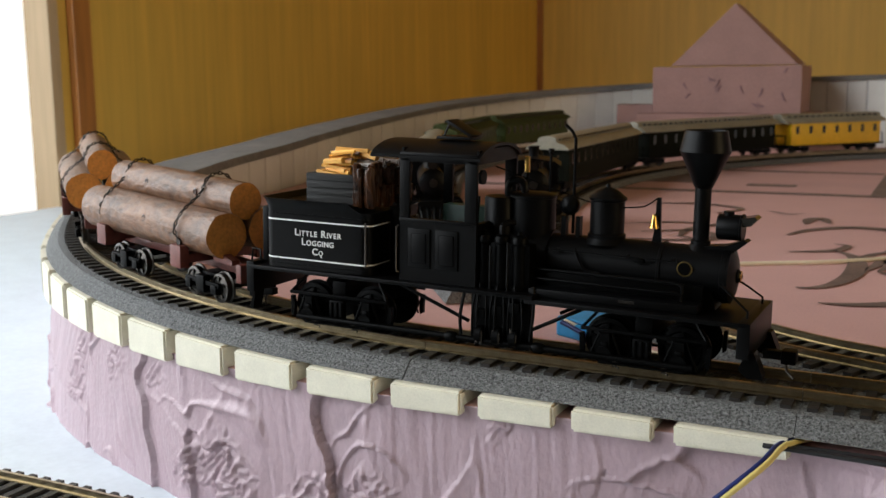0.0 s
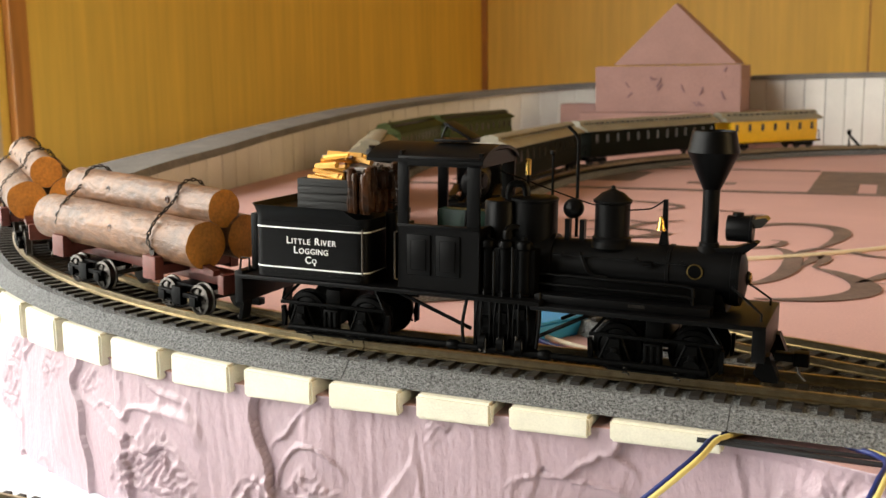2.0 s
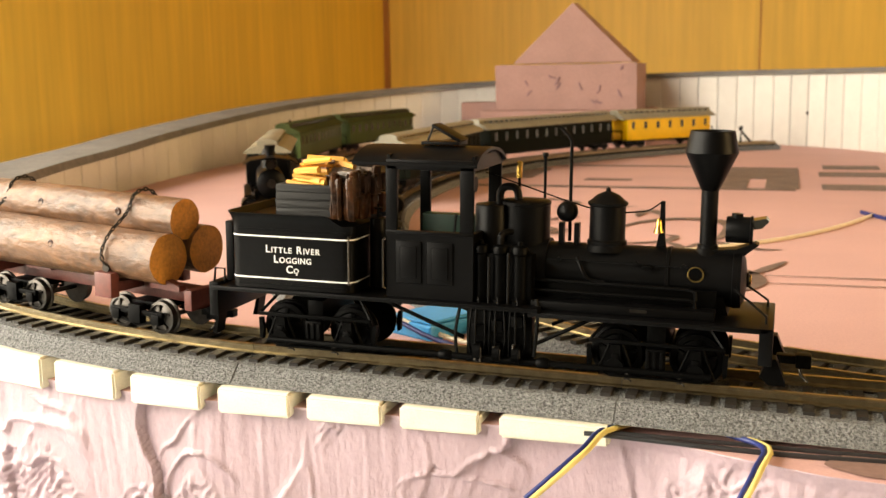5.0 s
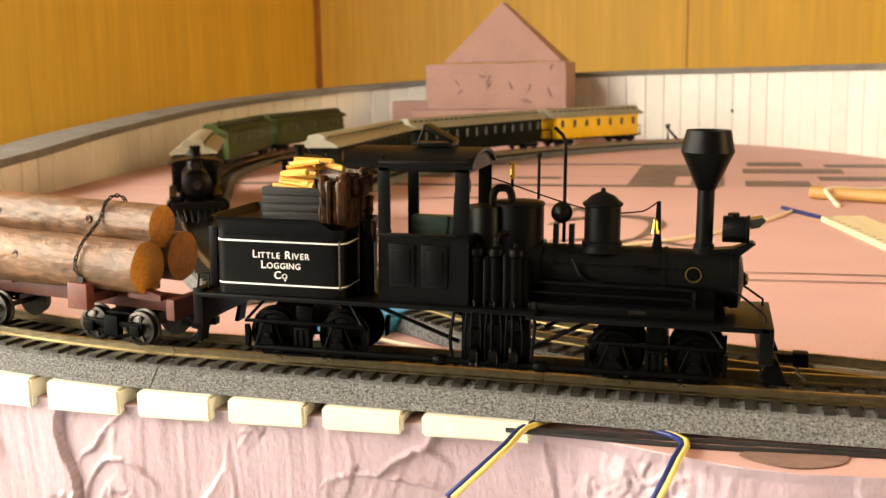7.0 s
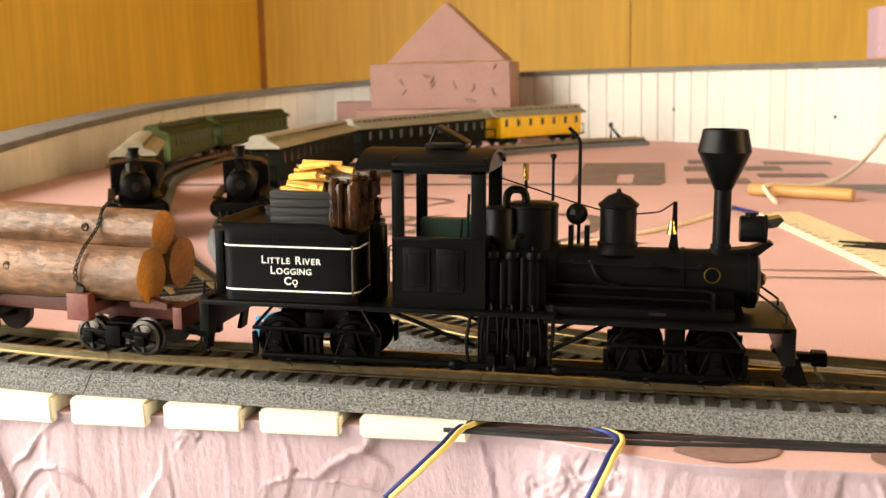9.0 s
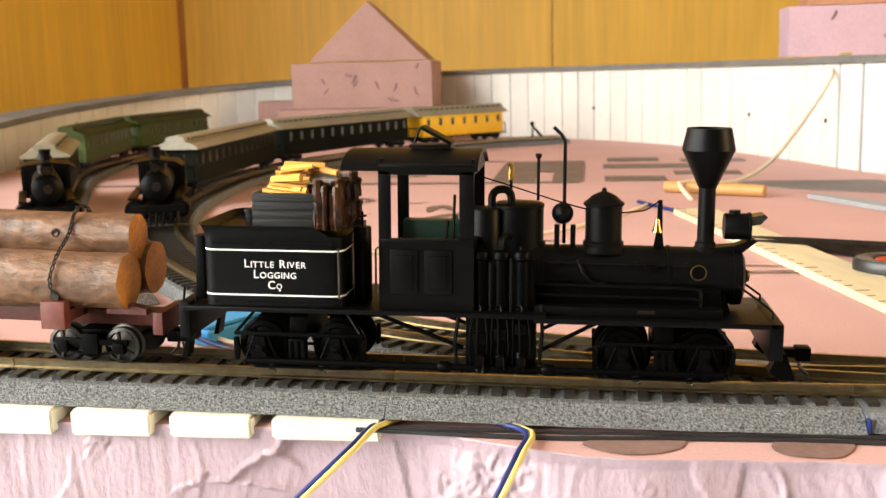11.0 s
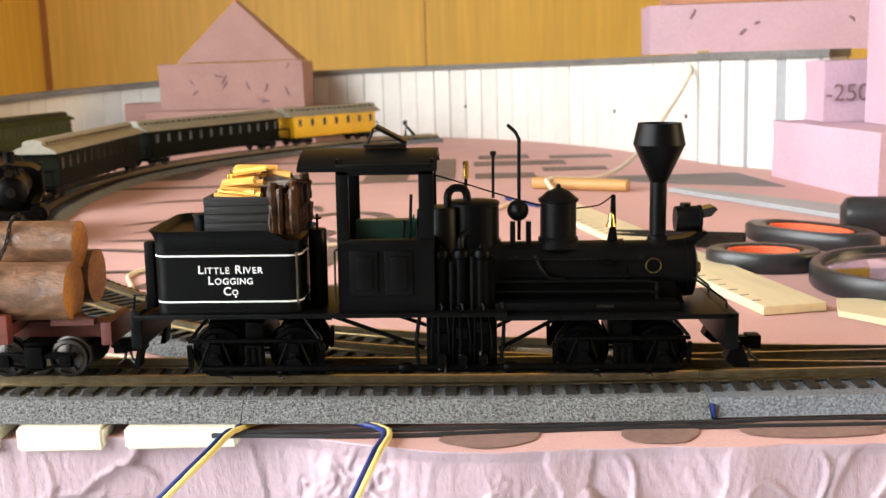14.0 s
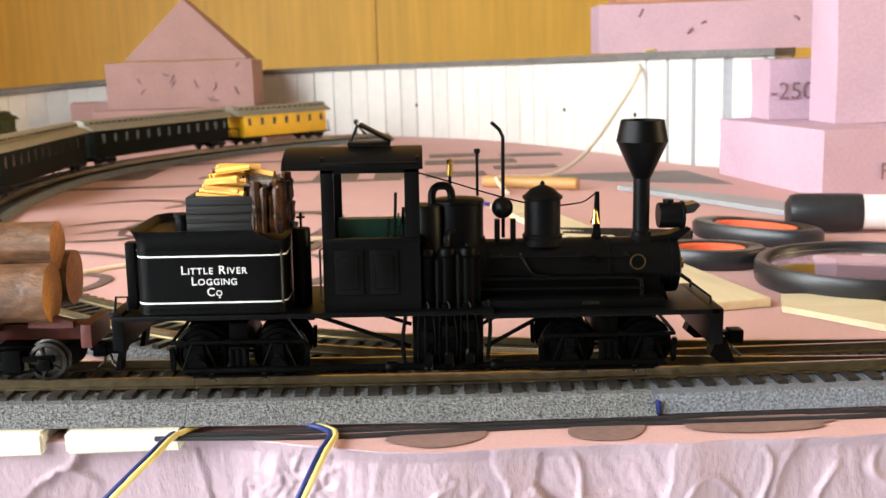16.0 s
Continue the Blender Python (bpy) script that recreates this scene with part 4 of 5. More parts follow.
    # boiler
    put("firebox", lathe(nb(), [(8.2, 0), (8.6, 0.5), (9.2, 18), (8.2, 27)], 32, Matrix.Translation((-8, 0, 25.5)) @ ALONG_X), "black")
    put("boiler", lathe(nb(), [(7.7, 0), (7.8, 35), (8.05, 35.1), (8.05, 36), (7.7, 36.1), (7.7, 52.6), (8.0, 52.7), (8.0, 54)], 36, Matrix.Translation((17, 0, 25)) @ ALONG_X), "black", "black boiler barrel")
    smoke = put("smokebox_front", lathe(nb(), [(7.9, 0), (7.9, 0.9), (7.0, 1.2), (5.6, 1.8), (2, 2.3), (2, 2.6), (0.8, 3.6)], 32, Matrix.Translation((71, 0, 25)) @ ALONG_X), "black")
    put("smokebox_saddle", prism(nb(), [(56, 16.1), (69, 16.1), (66.5, 24), (58.5, 24)], -6.5, 6.5), "black")
    put("number_ring", lathe(nb(), [(2.2, 0), (2.2, 0.3), (1.95, 0.35)], 24, Matrix.Translation((60.2, -7.65, 27.0)) @ Matrix.Rotation(radians(97), 4, "X")), "bronze", "round dull brass builder's badge")
    put("number_face", lathe(nb(), [(1.85, 0), (1.85, 0.1)], 20, Matrix.Translation((60.2, -7.98, 27.05)) @ Matrix.Rotation(radians(97), 4, "X")), "black_dull")
    put("front_ring", lathe(nb(), [(1.5, 0), (1.5, 0.8), (0.7, 1.0)], 20, Matrix.Translation((73.6, 0, 25)) @ ALONG_X), "brass", "brass smokebox door boss")
    put("smokestack", lathe(nb(), [(4.2, 31.4), (3.4, 32.4), (2.75, 33.2), (2.75, 34.2), (2.3, 34.4), (2.3, 49), (2.5, 49.2), (6.9, 58.9), (7.1, 59.2), (7.0, 59.8), (5.9, 65.0), (5.7, 65.1), (5.4, 64.4), (3.5, 58), (1.5, 52)], 40, Matrix.Translation((62.5, 0, 0))), "black", "tall black balloon smokestack", 28)
    put("dome", lathe(nb(), [(6.6, 31.2), (5.5, 32.8), (5.6, 33.8), (5.0, 34.3), (5.0, 43.6), (5.5, 43.9), (5.6, 44.6), (4.7, 45.2), (3.2, 46.6), (1.2, 47.5), (0.7, 47.7), (0.6, 48.5), (0.1, 48.8)], 36, Matrix.Translation((35, 0, 0))), "black", "black sand dome")
    put("steam_drum", lathe(nb(), [(6.9, 28), (6.9, 43), (7.1, 43.2), (7.1, 43.9), (6.6, 44.3), (1, 44.8)], 36, Matrix.Translation((11.7, 0, 0))), "black", "round black steam dome")
    put("firebox_top", lathe(nb(), [(5.0, 30), (5.0, 42.6), (4.6, 43.2)], 28, Matrix.Translation((2.6, -3.2, 0))), "black")
    put("elbow_pipe", tube(nb(), spline([(4.5, -2, 43), (4.5, -2, 46.2), (5.8, -2, 47.9), (8.4, -2, 48), (9.6, -2, 46.6), (9.8, -2, 44.5)], 0.8), 1.15, 10), "black")
    put("whistle", tube(nb(), [(9.5, 0, 45), (9.5, 0, 51)], 0.45, 8), "black")
    put("whistle_bell", lathe(nb(), [(0.85, 50.5), (0.85, 55), (0.4, 55.3)], 14, Matrix.Translation((9.5, 0, 0))), "brass", "brass whistle")
    put("pop_valve", tube(nb(), [(17, 0, 45), (17, 0, 57)], 0.42, 8), "black")
    put("pop_valve_cap", lathe(nb(), [(0.5, 56.5), (0.9, 57), (0.8, 57.9)], 12, Matrix.Translation((17, 0, 0))), "black")
    put("lubricator", lathe(nb(), [(0.2, -3.0), (2.0, -2.2), (2.9, -1), (3.0, 0), (2.9, 1), (2.0, 2.2), (0.2, 3.0)], 20, Matrix.Translation((23.8, -1, 41.6)) @ ALONG_Y), "black")
    for x in (22.3, 26.7):
        put("bracket", box(nb(), x - 0.7, x + 0.7, -2.2, 0.2, 32, 38.5), "black")
    put("steam_pipe", tube(nb(), [(24.2, 1, 33), (24.2, 1, 61), (23.2, 1, 63), (21, 1, 65)], 0.5, 8), "black", "tall thin pipe bent at its top")
    put("bell_bracket", prism(nb(), [(48.5, 32), (51.5, 32), (51, 36), (50.7, 45.5), (49.6, 45.5), (49.2, 36)], -0.6, 0.6), "black")
    put("bell", lathe(nb(), [(1.5, 37.0), (1.4, 37.3), (1.0, 38.2), (0.8, 39.4), (0.7, 40.2), (0.4, 40.8), (0.12, 41.0)], 20, Matrix.Translation((49.4, -1.9, 0))), "brass", "small polished brass bell")
    put("bell_cord", tube(nb(), spline([(0.5, -3, 52), (10, -2, 49), (24, -1, 44.5), (35, -1, 42), (44, -0.8, 42.4), (47, -0.6, 43.2), (50, -0.5, 45.5)], 2), 0.22, 5), "black_dull")
    put("headlight_bracket", prism(nb(), [(63.5, 31), (72, 31.6), (76, 35), (75, 35.5), (70, 33.6), (64, 33)], -2.6, 2.6), "black")
    put("headlight", lathe(nb(), [(3.4, 0), (3.6, 0.4), (3.6, 6.2), (3.9, 6.4), (3.9, 7)], 28, Matrix.Translation((67.2, 0, 38.6)) @ ALONG_X), "black", "black drum headlight")
    put("headlight_vent", lathe(nb(), [(1.5, 41.6), (1.5, 43)], 14, Matrix.Translation((70, 0, 0))), "black")
    put("headlight_visor", prism(nb(), [(73.8, 41.5), (77.5, 42.3), (78.3, 41.5), (76.6, 39.6), (74.4, 39.2)], -3, 3), "glass", "clear grey headlight lens")
    for z, y in ((23.6, -8.9), (20.9, -9.6)):
        put("side_pipe", tube(nb(), [(12, y, z), (59, y, z - 0.2), (60.5, y, z - 0.8), (60.7, y, z - 3)], 0.5, 8), "black")
    put("hand_rail", tube(nb(), [(20, -8.6, 29.4), (58, -8.6, 29)], 0.28, 6), "black")
    for x in (23, 44, 57):
        put("rail_stanchion", lathe(nb(), [(0.55, -8.8), (0.55, -7.4)], 8, Matrix.Translation((x, 0, 29.2)) @ Matrix.Rotation(radians(-90), 4, "X")), "black")
    put("feed_pipe", tube(nb(), spline([(28, -8, 30), (30, -9, 26), (32, -9, 24), (36, -9, 23.6)], 1), 0.45, 7), "black")
    put("injector", box(nb(), 46, 49, -9.6, -8, 27.8, 28.9, bevel=0.3), "black_dull")
    put("running_board", box(nb(), 17, 66, -13.5, -7.5, 16.1, 18.6, bevel=0.3), "black")
    put("boiler_skirt", box(nb(), 17, 66, -7.4, -6.2, 16.1, 23, bevel=0.3), "black_dull")
    put("plate", box(nb(), 44, 48.5, -13.75, -13.52, 17.2, 18.0), "steel", "small worn metal plate")
    # three upright cylinders and their gear
    for k, x in enumerate((2.5, 8.0, 13.5)):
        cy = put("cylinder", lathe(nb(), [(2.2, 16.5), (2.5, 17.2), (2.5, 18), (2.0, 18.4), (2.0, 30.6), (2.4, 31), (2.4, 32.4), (2.0, 33), (0.8, 33.4), (0.7, 34.4)], 20, Matrix.Translation((x, -12.2, 0))), "black_dull", "upright black steam cylinder")
        for dx, yo in ((-1.9, 0.6), (-0.5, -0.4), (1.5, 0.2)):
            bow = 0.9 * dx + 0.6 * k
            put("guide_rod", tube(nb(), spline([(x + dx, -14.2 + yo, 17), (x + dx + 0.3 * bow, -15.2 + yo, 12), (x + dx + 0.4 * bow, -15.4 + yo, 6), (x + dx - 0.3, -14.8 + yo, 1.5)], 2), 0.34, 6), "black_dull", parent=cy)
        put("connecting_rod", tube(nb(), [(x - 0.6, -16.1, 1 + k), (x - 0.6, -16.2, 4.4 + k)], 0.4, 6), "steel", "worn bright rod end", parent=cy)
        put("connecting_rod", tube(nb(), [(x + 1.0, -16.1, 0.6 + k), (x + 1.0, -16.2, 4.8)], 0.35, 6), "steel", "worn bright rod end", parent=cy)
        put("crosshead", box(nb(), x - 1.6, x + 1.6, -15.4, -13, 8 + 1.5 * k, 11 + 1.5 * k, bevel=0.3), "black_dull", parent=cy)
        put("crank_web", lathe(nb(), [(2.6, -1), (2.6, 1)], 20, Matrix.Translation((x, -14.6, 3.4)) @ ALONG_X), "black_dull", parent=cy)
        put("drain_cock", tube(nb(), [(x, -15.0, 19), (x + 0.4, -15.8, 18.4), (x + 0.4, -16, 17.4)], 0.3, 6), "black_dull", parent=cy)
    put("valve_chest", box(nb(), -1.2, 17, -12.8, -8, 17.4, 31, bevel=0.6), "black_dull")
    put("valve_rod", tube(nb(), [(10.7, -14.4, 17), (10.7, -14.4, 31.6)], 0.4, 6), "black")
    put("valve_rod", tube(nb(), [(5.2, -14.4, 17), (5.2, -14.4, 30)], 0.4, 6), "black")
    put("steam_elbow", tube(nb(), spline([(8, -12.6, 33.6), (8, -12.4, 35.6), (8.8, -10.5, 36.6), (10, -8, 36.4)], 0.8), 0.9, 9), "black")
    put("cylinder_frame", box(nb(), -1.5, 17.5, -12.8, -9.5, -0.5, 15.4, bevel=0.5), "black_dull")
    put("frame_hanger", tube(nb(), spline([(-3.2, -13.5, 15.6), (-4.2, -14.5, 8), (-3.6, -14.8, 2.5)], 2), 0.55, 6), "black_dull")
    put("frame_hanger", tube(nb(), spline([(18.6, -13.5, 19), (19.2, -14.5, 12), (18.4, -14.8, 3)], 2), 0.55, 6), "black_dull")
    put("drive_shaft", lathe(nb(), [(0.95, -62), (0.95, 66)], 12, Matrix.Translation((0, -14.6, 3.4)) @ ALONG_X), "black_dull")
    for x in (-7, 21):
        put("shaft_joint", lathe(nb(), [(1.2, -1.8), (1.6, -1), (1.6, 1), (1.2, 1.8)], 14, Matrix.Translation((x, -14.6, 3.4)) @ ALONG_X), "black_dull")
    for a, b in (((-28, -11, 15.4), (-2, -13, 6.5)), ((-26, 11, 15.4), (-2, 12, 6.5)), ((36, -11, 15.2), (18, -13, 6)), ((36, 11, 15.2), (18, 12, 6))):
        put("truss_rod", tube(nb(), [a, b], 0.6, 7), "black_dull")
    # trucks
    for cx in (-48.0, 51.2):
        tr = thing("truck", "", "")
        for key in list(tr.keys()):
            del tr[key]
        tr.parent = e
        tr.location = (cx * MM, 0, 0)

        def tput(name, bm, mat="black_dull"):
            bmesh.ops.transform(bm, matrix=S, verts=bm.verts)
            return smooth(part(name, bm, mat, tr), 35)

        for x in (-10.6, 10.6):
            wheelset(tr, x * MM, 6.8 * MM, mat="black_dull")
            tput("axle", lathe(nb(), [(0.9, -13), (0.9, 13)], 10, Matrix.Translation((x, 0, 6.8)) @ ALONG_Y))
        for y in (-12.8, 12.8):
            tput("side_frame", box(nb(), -18, 18, y - 0.5, y + 0.5, 10.2, 11.2, bevel=0.15))
            tput("side_frame", box(nb(), -12.5, 12.5, y - 0.5, y + 0.5, 1.0, 1.8, bevel=0.15))
            for x in (-10.6, 10.6):
                tput("axle_box", prism(nb(), [(x - 1.7, 2.6), (x + 1.7, 2.6), (x + 1.3, 10.0), (x - 1.3, 10.0)], y - 1.0, y + 1.0))
                tput("journal_lid", box(nb(), x - 1.0, x + 1.0, y - 1.5, y + 1.5, 4.8, 7.6, bevel=0.4))
                for dx in (-1, 1):
                    tput("strut", tube(nb(), [(x + dx * 1.8, y, 10), (x + dx * 5.0, y, 2)], 0.36, 6))
                sp = [(x * 0.66 + 0.9 * math.cos(q), y - 1.5 + 0.9 * math.sin(q), 0.4 + 0.2 * q) for q in [0.5 * j for j in range(38)]]
                tput("coil_spring", tube(nb(), sp, 0.22, 5), "steel")
            tput("bolster", box(nb(), -2.6, 2.6, y - 1.0, y + 1.0, 2.4, 9.6, bevel=0.4))
            for dx in (-1.8, 0, 1.8):
                tput("leaf_spring", box(nb(), dx - 0.5, dx + 0.5, y - 1.5, y + 1.5, 4, 9, bevel=0.3))
            tput("brake_rod", tube(nb(), [(-9.5, y - 1.9, 1.8), (9.5, y - 1.9, 1.8)], 0.4, 6), "black_dull")
            tput("brake_shoe", prism(nb(), [(-18.6, 3), (-17.6, 2.4), (-17.2, 6), (-17.8, 9), (-18.8, 9)], y + (2 if y < 0 else -2) - 0.8, y + (2 if y < 0 else -2) + 0.8))
            tput("brake_shoe", prism(nb(), [(18.6, 3), (17.6, 2.4), (17.2, 6), (17.8, 9), (18.8, 9)], y + (2 if y < 0 else -2) - 0.8, y + (2 if y < 0 else -2) + 0.8))
        tput("truck_bolster", box(nb(), -2.5, 2.5, -12, 12, 9, 15.6, bevel=0.4))
        for x in (-10.6, 10.6):
            tput("bevel_gear", lathe(nb(), [(2.4, -0.8), (2.4, 0.8)], 20, Matrix.Translation((x, -13.9, 4.0)) @ ALONG_Y))
        for x in (-9, 9):
            tput("truck_brace", tube(nb(), [(x * 1.4, -9, 17.0), (x * 1.95, -12.4, 11)], 0.5, 6))
    for ob in e.children:
        kind = ob.name.split('.')[0]
        if kind not in ('truck', 'coupler', 'coupler_pin', 'drive_shaft', 'shaft_joint'):
            ob.location.z = 2.0 * MM
        if kind in BOILER:
            ob.location.y = 2.2 * MM
    return e


def log_car(seed):
    """Skeleton log car with three chained logs; origin at its middle, rail height. In millimetres."""
    rnd = random.Random(seed)
    c = thing("log_car", "red-brown skeleton log car with bright wheels", "model log car", group="log cars behind the engine")
    S = Matrix.Scale(MM, 4)

    def put(name, bm, mat, label="", parent=None, angle=35):
        bmesh.ops.transform(bm, matrix=S, verts=bm.verts)
        return smooth(part(name, bm, mat, parent or c, label), angle)

    put("centre_sill", box(nb(), -48, 48, -3.2, 3.2, 9.5, 14, bevel=0.4), "red")
    for x in (-28.5, 28.5):
        xb = x - 8
        bk = put("bunk", box(nb(), xb - 3, xb + 3, -15, 15, 12.5, 15.8, bevel=0.4), "red", "red-brown wooden log bunk")
        for y in (-16, 16):
            put("bunk_end", box(nb(), xb - 3.6, xb + 3.6, y - 1.8, y + 1.8, 11, 19, bevel=0.4), "red", parent=bk)
            put("chain_ring", lathe(nb(), [(1.4, -0.4), (1.4, 0.4)], 12, Matrix.Translation((xb, y, 20.2)) @ ALONG_Y), "chain", "dark chain ring", parent=bk)
        put("chock", prism(nb(), [(x + 4, 14.3), (x + 16, 14.3), (x + 16, 16), (x + 6, 18.4), (x + 4, 18.4)], -9.5, -6.5), "red", "red-brown log chock", parent=bk)
        put("truck_frame", box(nb(), x - 5, x + 5, -9, 9, 6.5, 9.4, bevel=0.3), "black_dull")
        for y in (-11.5, 11.5):
            put("side_frame", box(box(nb(), x - 11, x + 11, y - 0.7, y + 0.7, 5.6, 7.2, bevel=0.2), x - 2.5, x + 2.5, y - 1.4, y + 1.4, 3, 9, bevel=0.3), "black_dull")
            for dx in (-8.5, 8.5):
                put("axle_box", box(nb(), x + dx - 1.7, x + dx + 1.7, y - 1.3, y + 1.3, 3.2, 6.6, bevel=0.4), "black_dull")
                put("arch_bar", tube(nb(), [(x + dx, y, 4), (x, y, 2.2)], 0.5, 6), "black_dull")
        for dx in (-8.5, 8.5):
            wheelset(c, (x + dx) * MM, 5.2 * MM)
            put("axle", lathe(nb(), [(0.8, -9), (0.8, 9)], 10, Matrix.Translation((x + dx, 0, 5.2)) @ ALONG_Y), "steel")
    for sg in (-1, 1):
        put("end_beam", box(nb(), min(sg * 46, sg * 49), max(sg * 46, sg * 49), -9, 9, 8.5, 15, bevel=0.4), "red")
        put("coupler", box(box(nb(), min(sg * 46, sg * 53), max(sg * 46, sg * 53), -1.4, 1.4, 5.8, 7.8, bevel=0.2), min(sg * 50, sg * 54), max(sg * 50, sg * 54), -2.2, 2.2, 5, 8.4, bevel=0.4), "black_dull", "dark knuckle coupler")
        put("coupler_pin", tube(nb(), [(sg * 51, 0, 5), (sg * 52, -1, 2), (sg * 54, -2, 1)], 0.4, 6), "steel")

    def log(y, z, r, x0, x1, lean):
        bm = nb()
        n, k = 30, 26
        rings = []
        for i in range(k + 1):
            x = x0 + (x1 - x0) * i / k
            taper = 1 + 0.05 * (0.5 - i / k)
            ring = []
            for j in range(n):
                a = 2 * math.pi * j / n
                q = Vector((x * 0.05, 2 * math.cos(a) + seed, 2 * math.sin(a) + z))
                rr = r * taper * (1 + 0.05 * noise.noise(q) + 0.012 * noise.noise(q * 6))
                ring.append(bm.verts.new((x, y + rr * math.cos(a) + lean * (x / 50), z + rr * math.sin(a))))
            rings.append(ring)
        for a, b in zip(rings, rings[1:]):
            for j in range(n):
                bm.faces.new((a[j], a[(j + 1) % n], b[(j + 1) % n], b[j]))
        ob = put("log", bm, "bark", "rough brown log with pale sawn end", angle=60)
        for x in (x0, x1):
            bm = nb()
            vs = []
            tp = 1 + 0.05 * (0.5 - (0 if x == x0 else 1))
            for j in range(n):
                a = 2 * math.pi * j / n
                q = Vector((x * 0.05, 2 * math.cos(a) + seed, 2 * math.sin(a) + z))
                rr = r * tp * (1 + 0.05 * noise.noise(q) + 0.012 * noise.noise(q * 6)) * 0.99
                vs.append(bm.verts.new((x, y + rr * math.cos(a) + lean * (x / 50), z + rr * math.sin(a))))
            mid = bm.verts.new((x + (0.4 if x == x1 else -0.4), y + lean * (x / 50), z))
            for j in range(n):
                bm.faces.new((vs[j], vs[(j + 1) % n], mid))
            put("sawn_end", bm, "cut", "pale orange sawn end", parent=ob, angle=60)
        for kx in range(3):
            kk = rnd.uniform(x0 + 12, x1 - 12)
            put("knot", lathe(nb(), [(1.4, 0), (1.0, 0.35), (0.4, 0.15)], 12, Matrix.Translation((kk, y - r * 0.96, z + r * 0.22)) @ ALONG_Y), "bark_dark", "dark knot", parent=ob)
        return ob

    log(-8.7, 23.7, 8.3, -52, 39, 1.0)
    log(8.9, 24.8, 8.0, -50, 40, -0.8)
    log(-0.2, 35.2, 6.7, -47, 38.5, 0.6)
    for x in (-36.5, 20.5):
        loop = spline([(x, -16, 20.5), (x - 0.5, -17.6, 24.5), (x, -14.6, 30.6), (x + 0.5, -7.3, 36.6), (x + 1, -4.6, 41.9), (x + 1, 0, 43.5), (x + 1, 4.4, 41.8), (x, 7.4, 36.4), (x, 15.2, 29.4), (x, 17.5, 24), (x, 16, 20.5)], 1.45)
        for i, (a, b) in enumerate(zip(loop, loop[1:])):
            d = (b - a)
            m = Matrix.Translation((a + b) / 2) @ d.to_track_quat("Z", "Y").to_matrix().to_4x4() @ Matrix.Rotation(radians(90 * (i % 2)), 4, "Z")
            ring = [m @ Vector((0.5 * math.cos(q), 0, 1.05 * math.sin(q))) for q in [2 * math.pi * j / 8 for j in range(9)]]
            put("chain_link", tube(nb(), ring, 0.27, 4), "chain")
    return c


def coach(label, body, length, windows, roofm="roof"):
    """Old-time passenger coach, origin at its middle at rail height. In millimetres."""
    c = thing("passenger_coach", label, "model coach", group="parked coaches")
    S = Matrix.Scale(MM, 4)

    def put(name, bm, mat, label="", parent=None):
        bmesh.ops.transform(bm, matrix=S, verts=bm.verts)
        return smooth(part(name, bm, mat, parent or c, label), 35)

    h = length / 2
    w = 14.5
    bodyo = put("body", box(nb(), -h + 7, h - 7, -w, w, 9, 32, bevel=0.5), body)
    put("belt_rail", box(nb(), -h + 7, h - 7, -w - 0.5, w + 0.5, 19.5, 20.3), body, parent=bodyo)
    outline = [(-w - 1.5, 32), (-w - 1.5, 33), (-w + 2, 35.5), (-8, 37.2), (-7, 37.4), (-6.6, 40.3), (-4, 41.4), (0, 41.9), (4, 41.4), (6.6, 40.3), (7, 37.4), (8, 37.2), (w - 2, 35.5), (w + 1.5, 33), (w + 1.5, 32)]
    m = Matrix.Rotation(radians(90), 4, "Z")
    ro = put("roof", prism(nb(), outline, -h, h, m), roofm, "grey clerestory roof")
    for i in range(int(length / 8) - 1):
        x = -h + 8 + 8 * i
        for y in (-6.95, 6.95):
            put("clerestory_light", box(nb(), x - 2.4, x + 2.4, y - 0.25, y + 0.25, 38.0, 39.8), "glass", parent=ro)
    for i in range(windows):
        x = -h + 15 + (length - 30) * i / (windows - 1)
        for y in (-w - 0.1, w + 0.1):
            put("window", box(nb(), x - 2, x + 2, y - 0.2, y + 0.2, 21.2, 29), "glass", "dark window pane", parent=bodyo)
    put("underframe", box(nb(), -h, h, -w + 1, w - 1, 7.5, 8.9), "black_dull")
    for sg in (-1, 1):
        put("platform_rail", tube(nb(), [(sg * (h - 1), -12, 9), (sg * (h - 1), -12, 19), (sg * (h - 1), 12, 19), (sg * (h - 1), 12, 9)], 0.6, 6), "black_dull")
        put("end_beam", box(nb(), min(sg * h, sg * (h + 5)), max(sg * h, sg * (h + 5)), -1.5, 1.5, 6, 8), "black_dull")
        tx = sg * (h - 22)
        put("truck", box(box(nb(), tx - 14, tx + 14, -10.5, -8.8, 3, 6.5, bevel=0.4), tx - 14, tx + 14, 8.8, 10.5, 3, 6.5, bevel=0.4), "black_dull")
        put("truck_bolster", box(nb(), tx - 2, tx + 2, -8.7, 8.7, 3.6, 7.4), "black_dull")
        for dx in (-9, 9):
            for y in (-8.2, 8.2):
                put("wheel", lathe(nb(), [(4.6, -0.8), (4.6, 0.8)], 18, Matrix.Translation((tx + dx, y, 4.6)) @ ALONG_Y), "steel", "steel wheel")
    return c


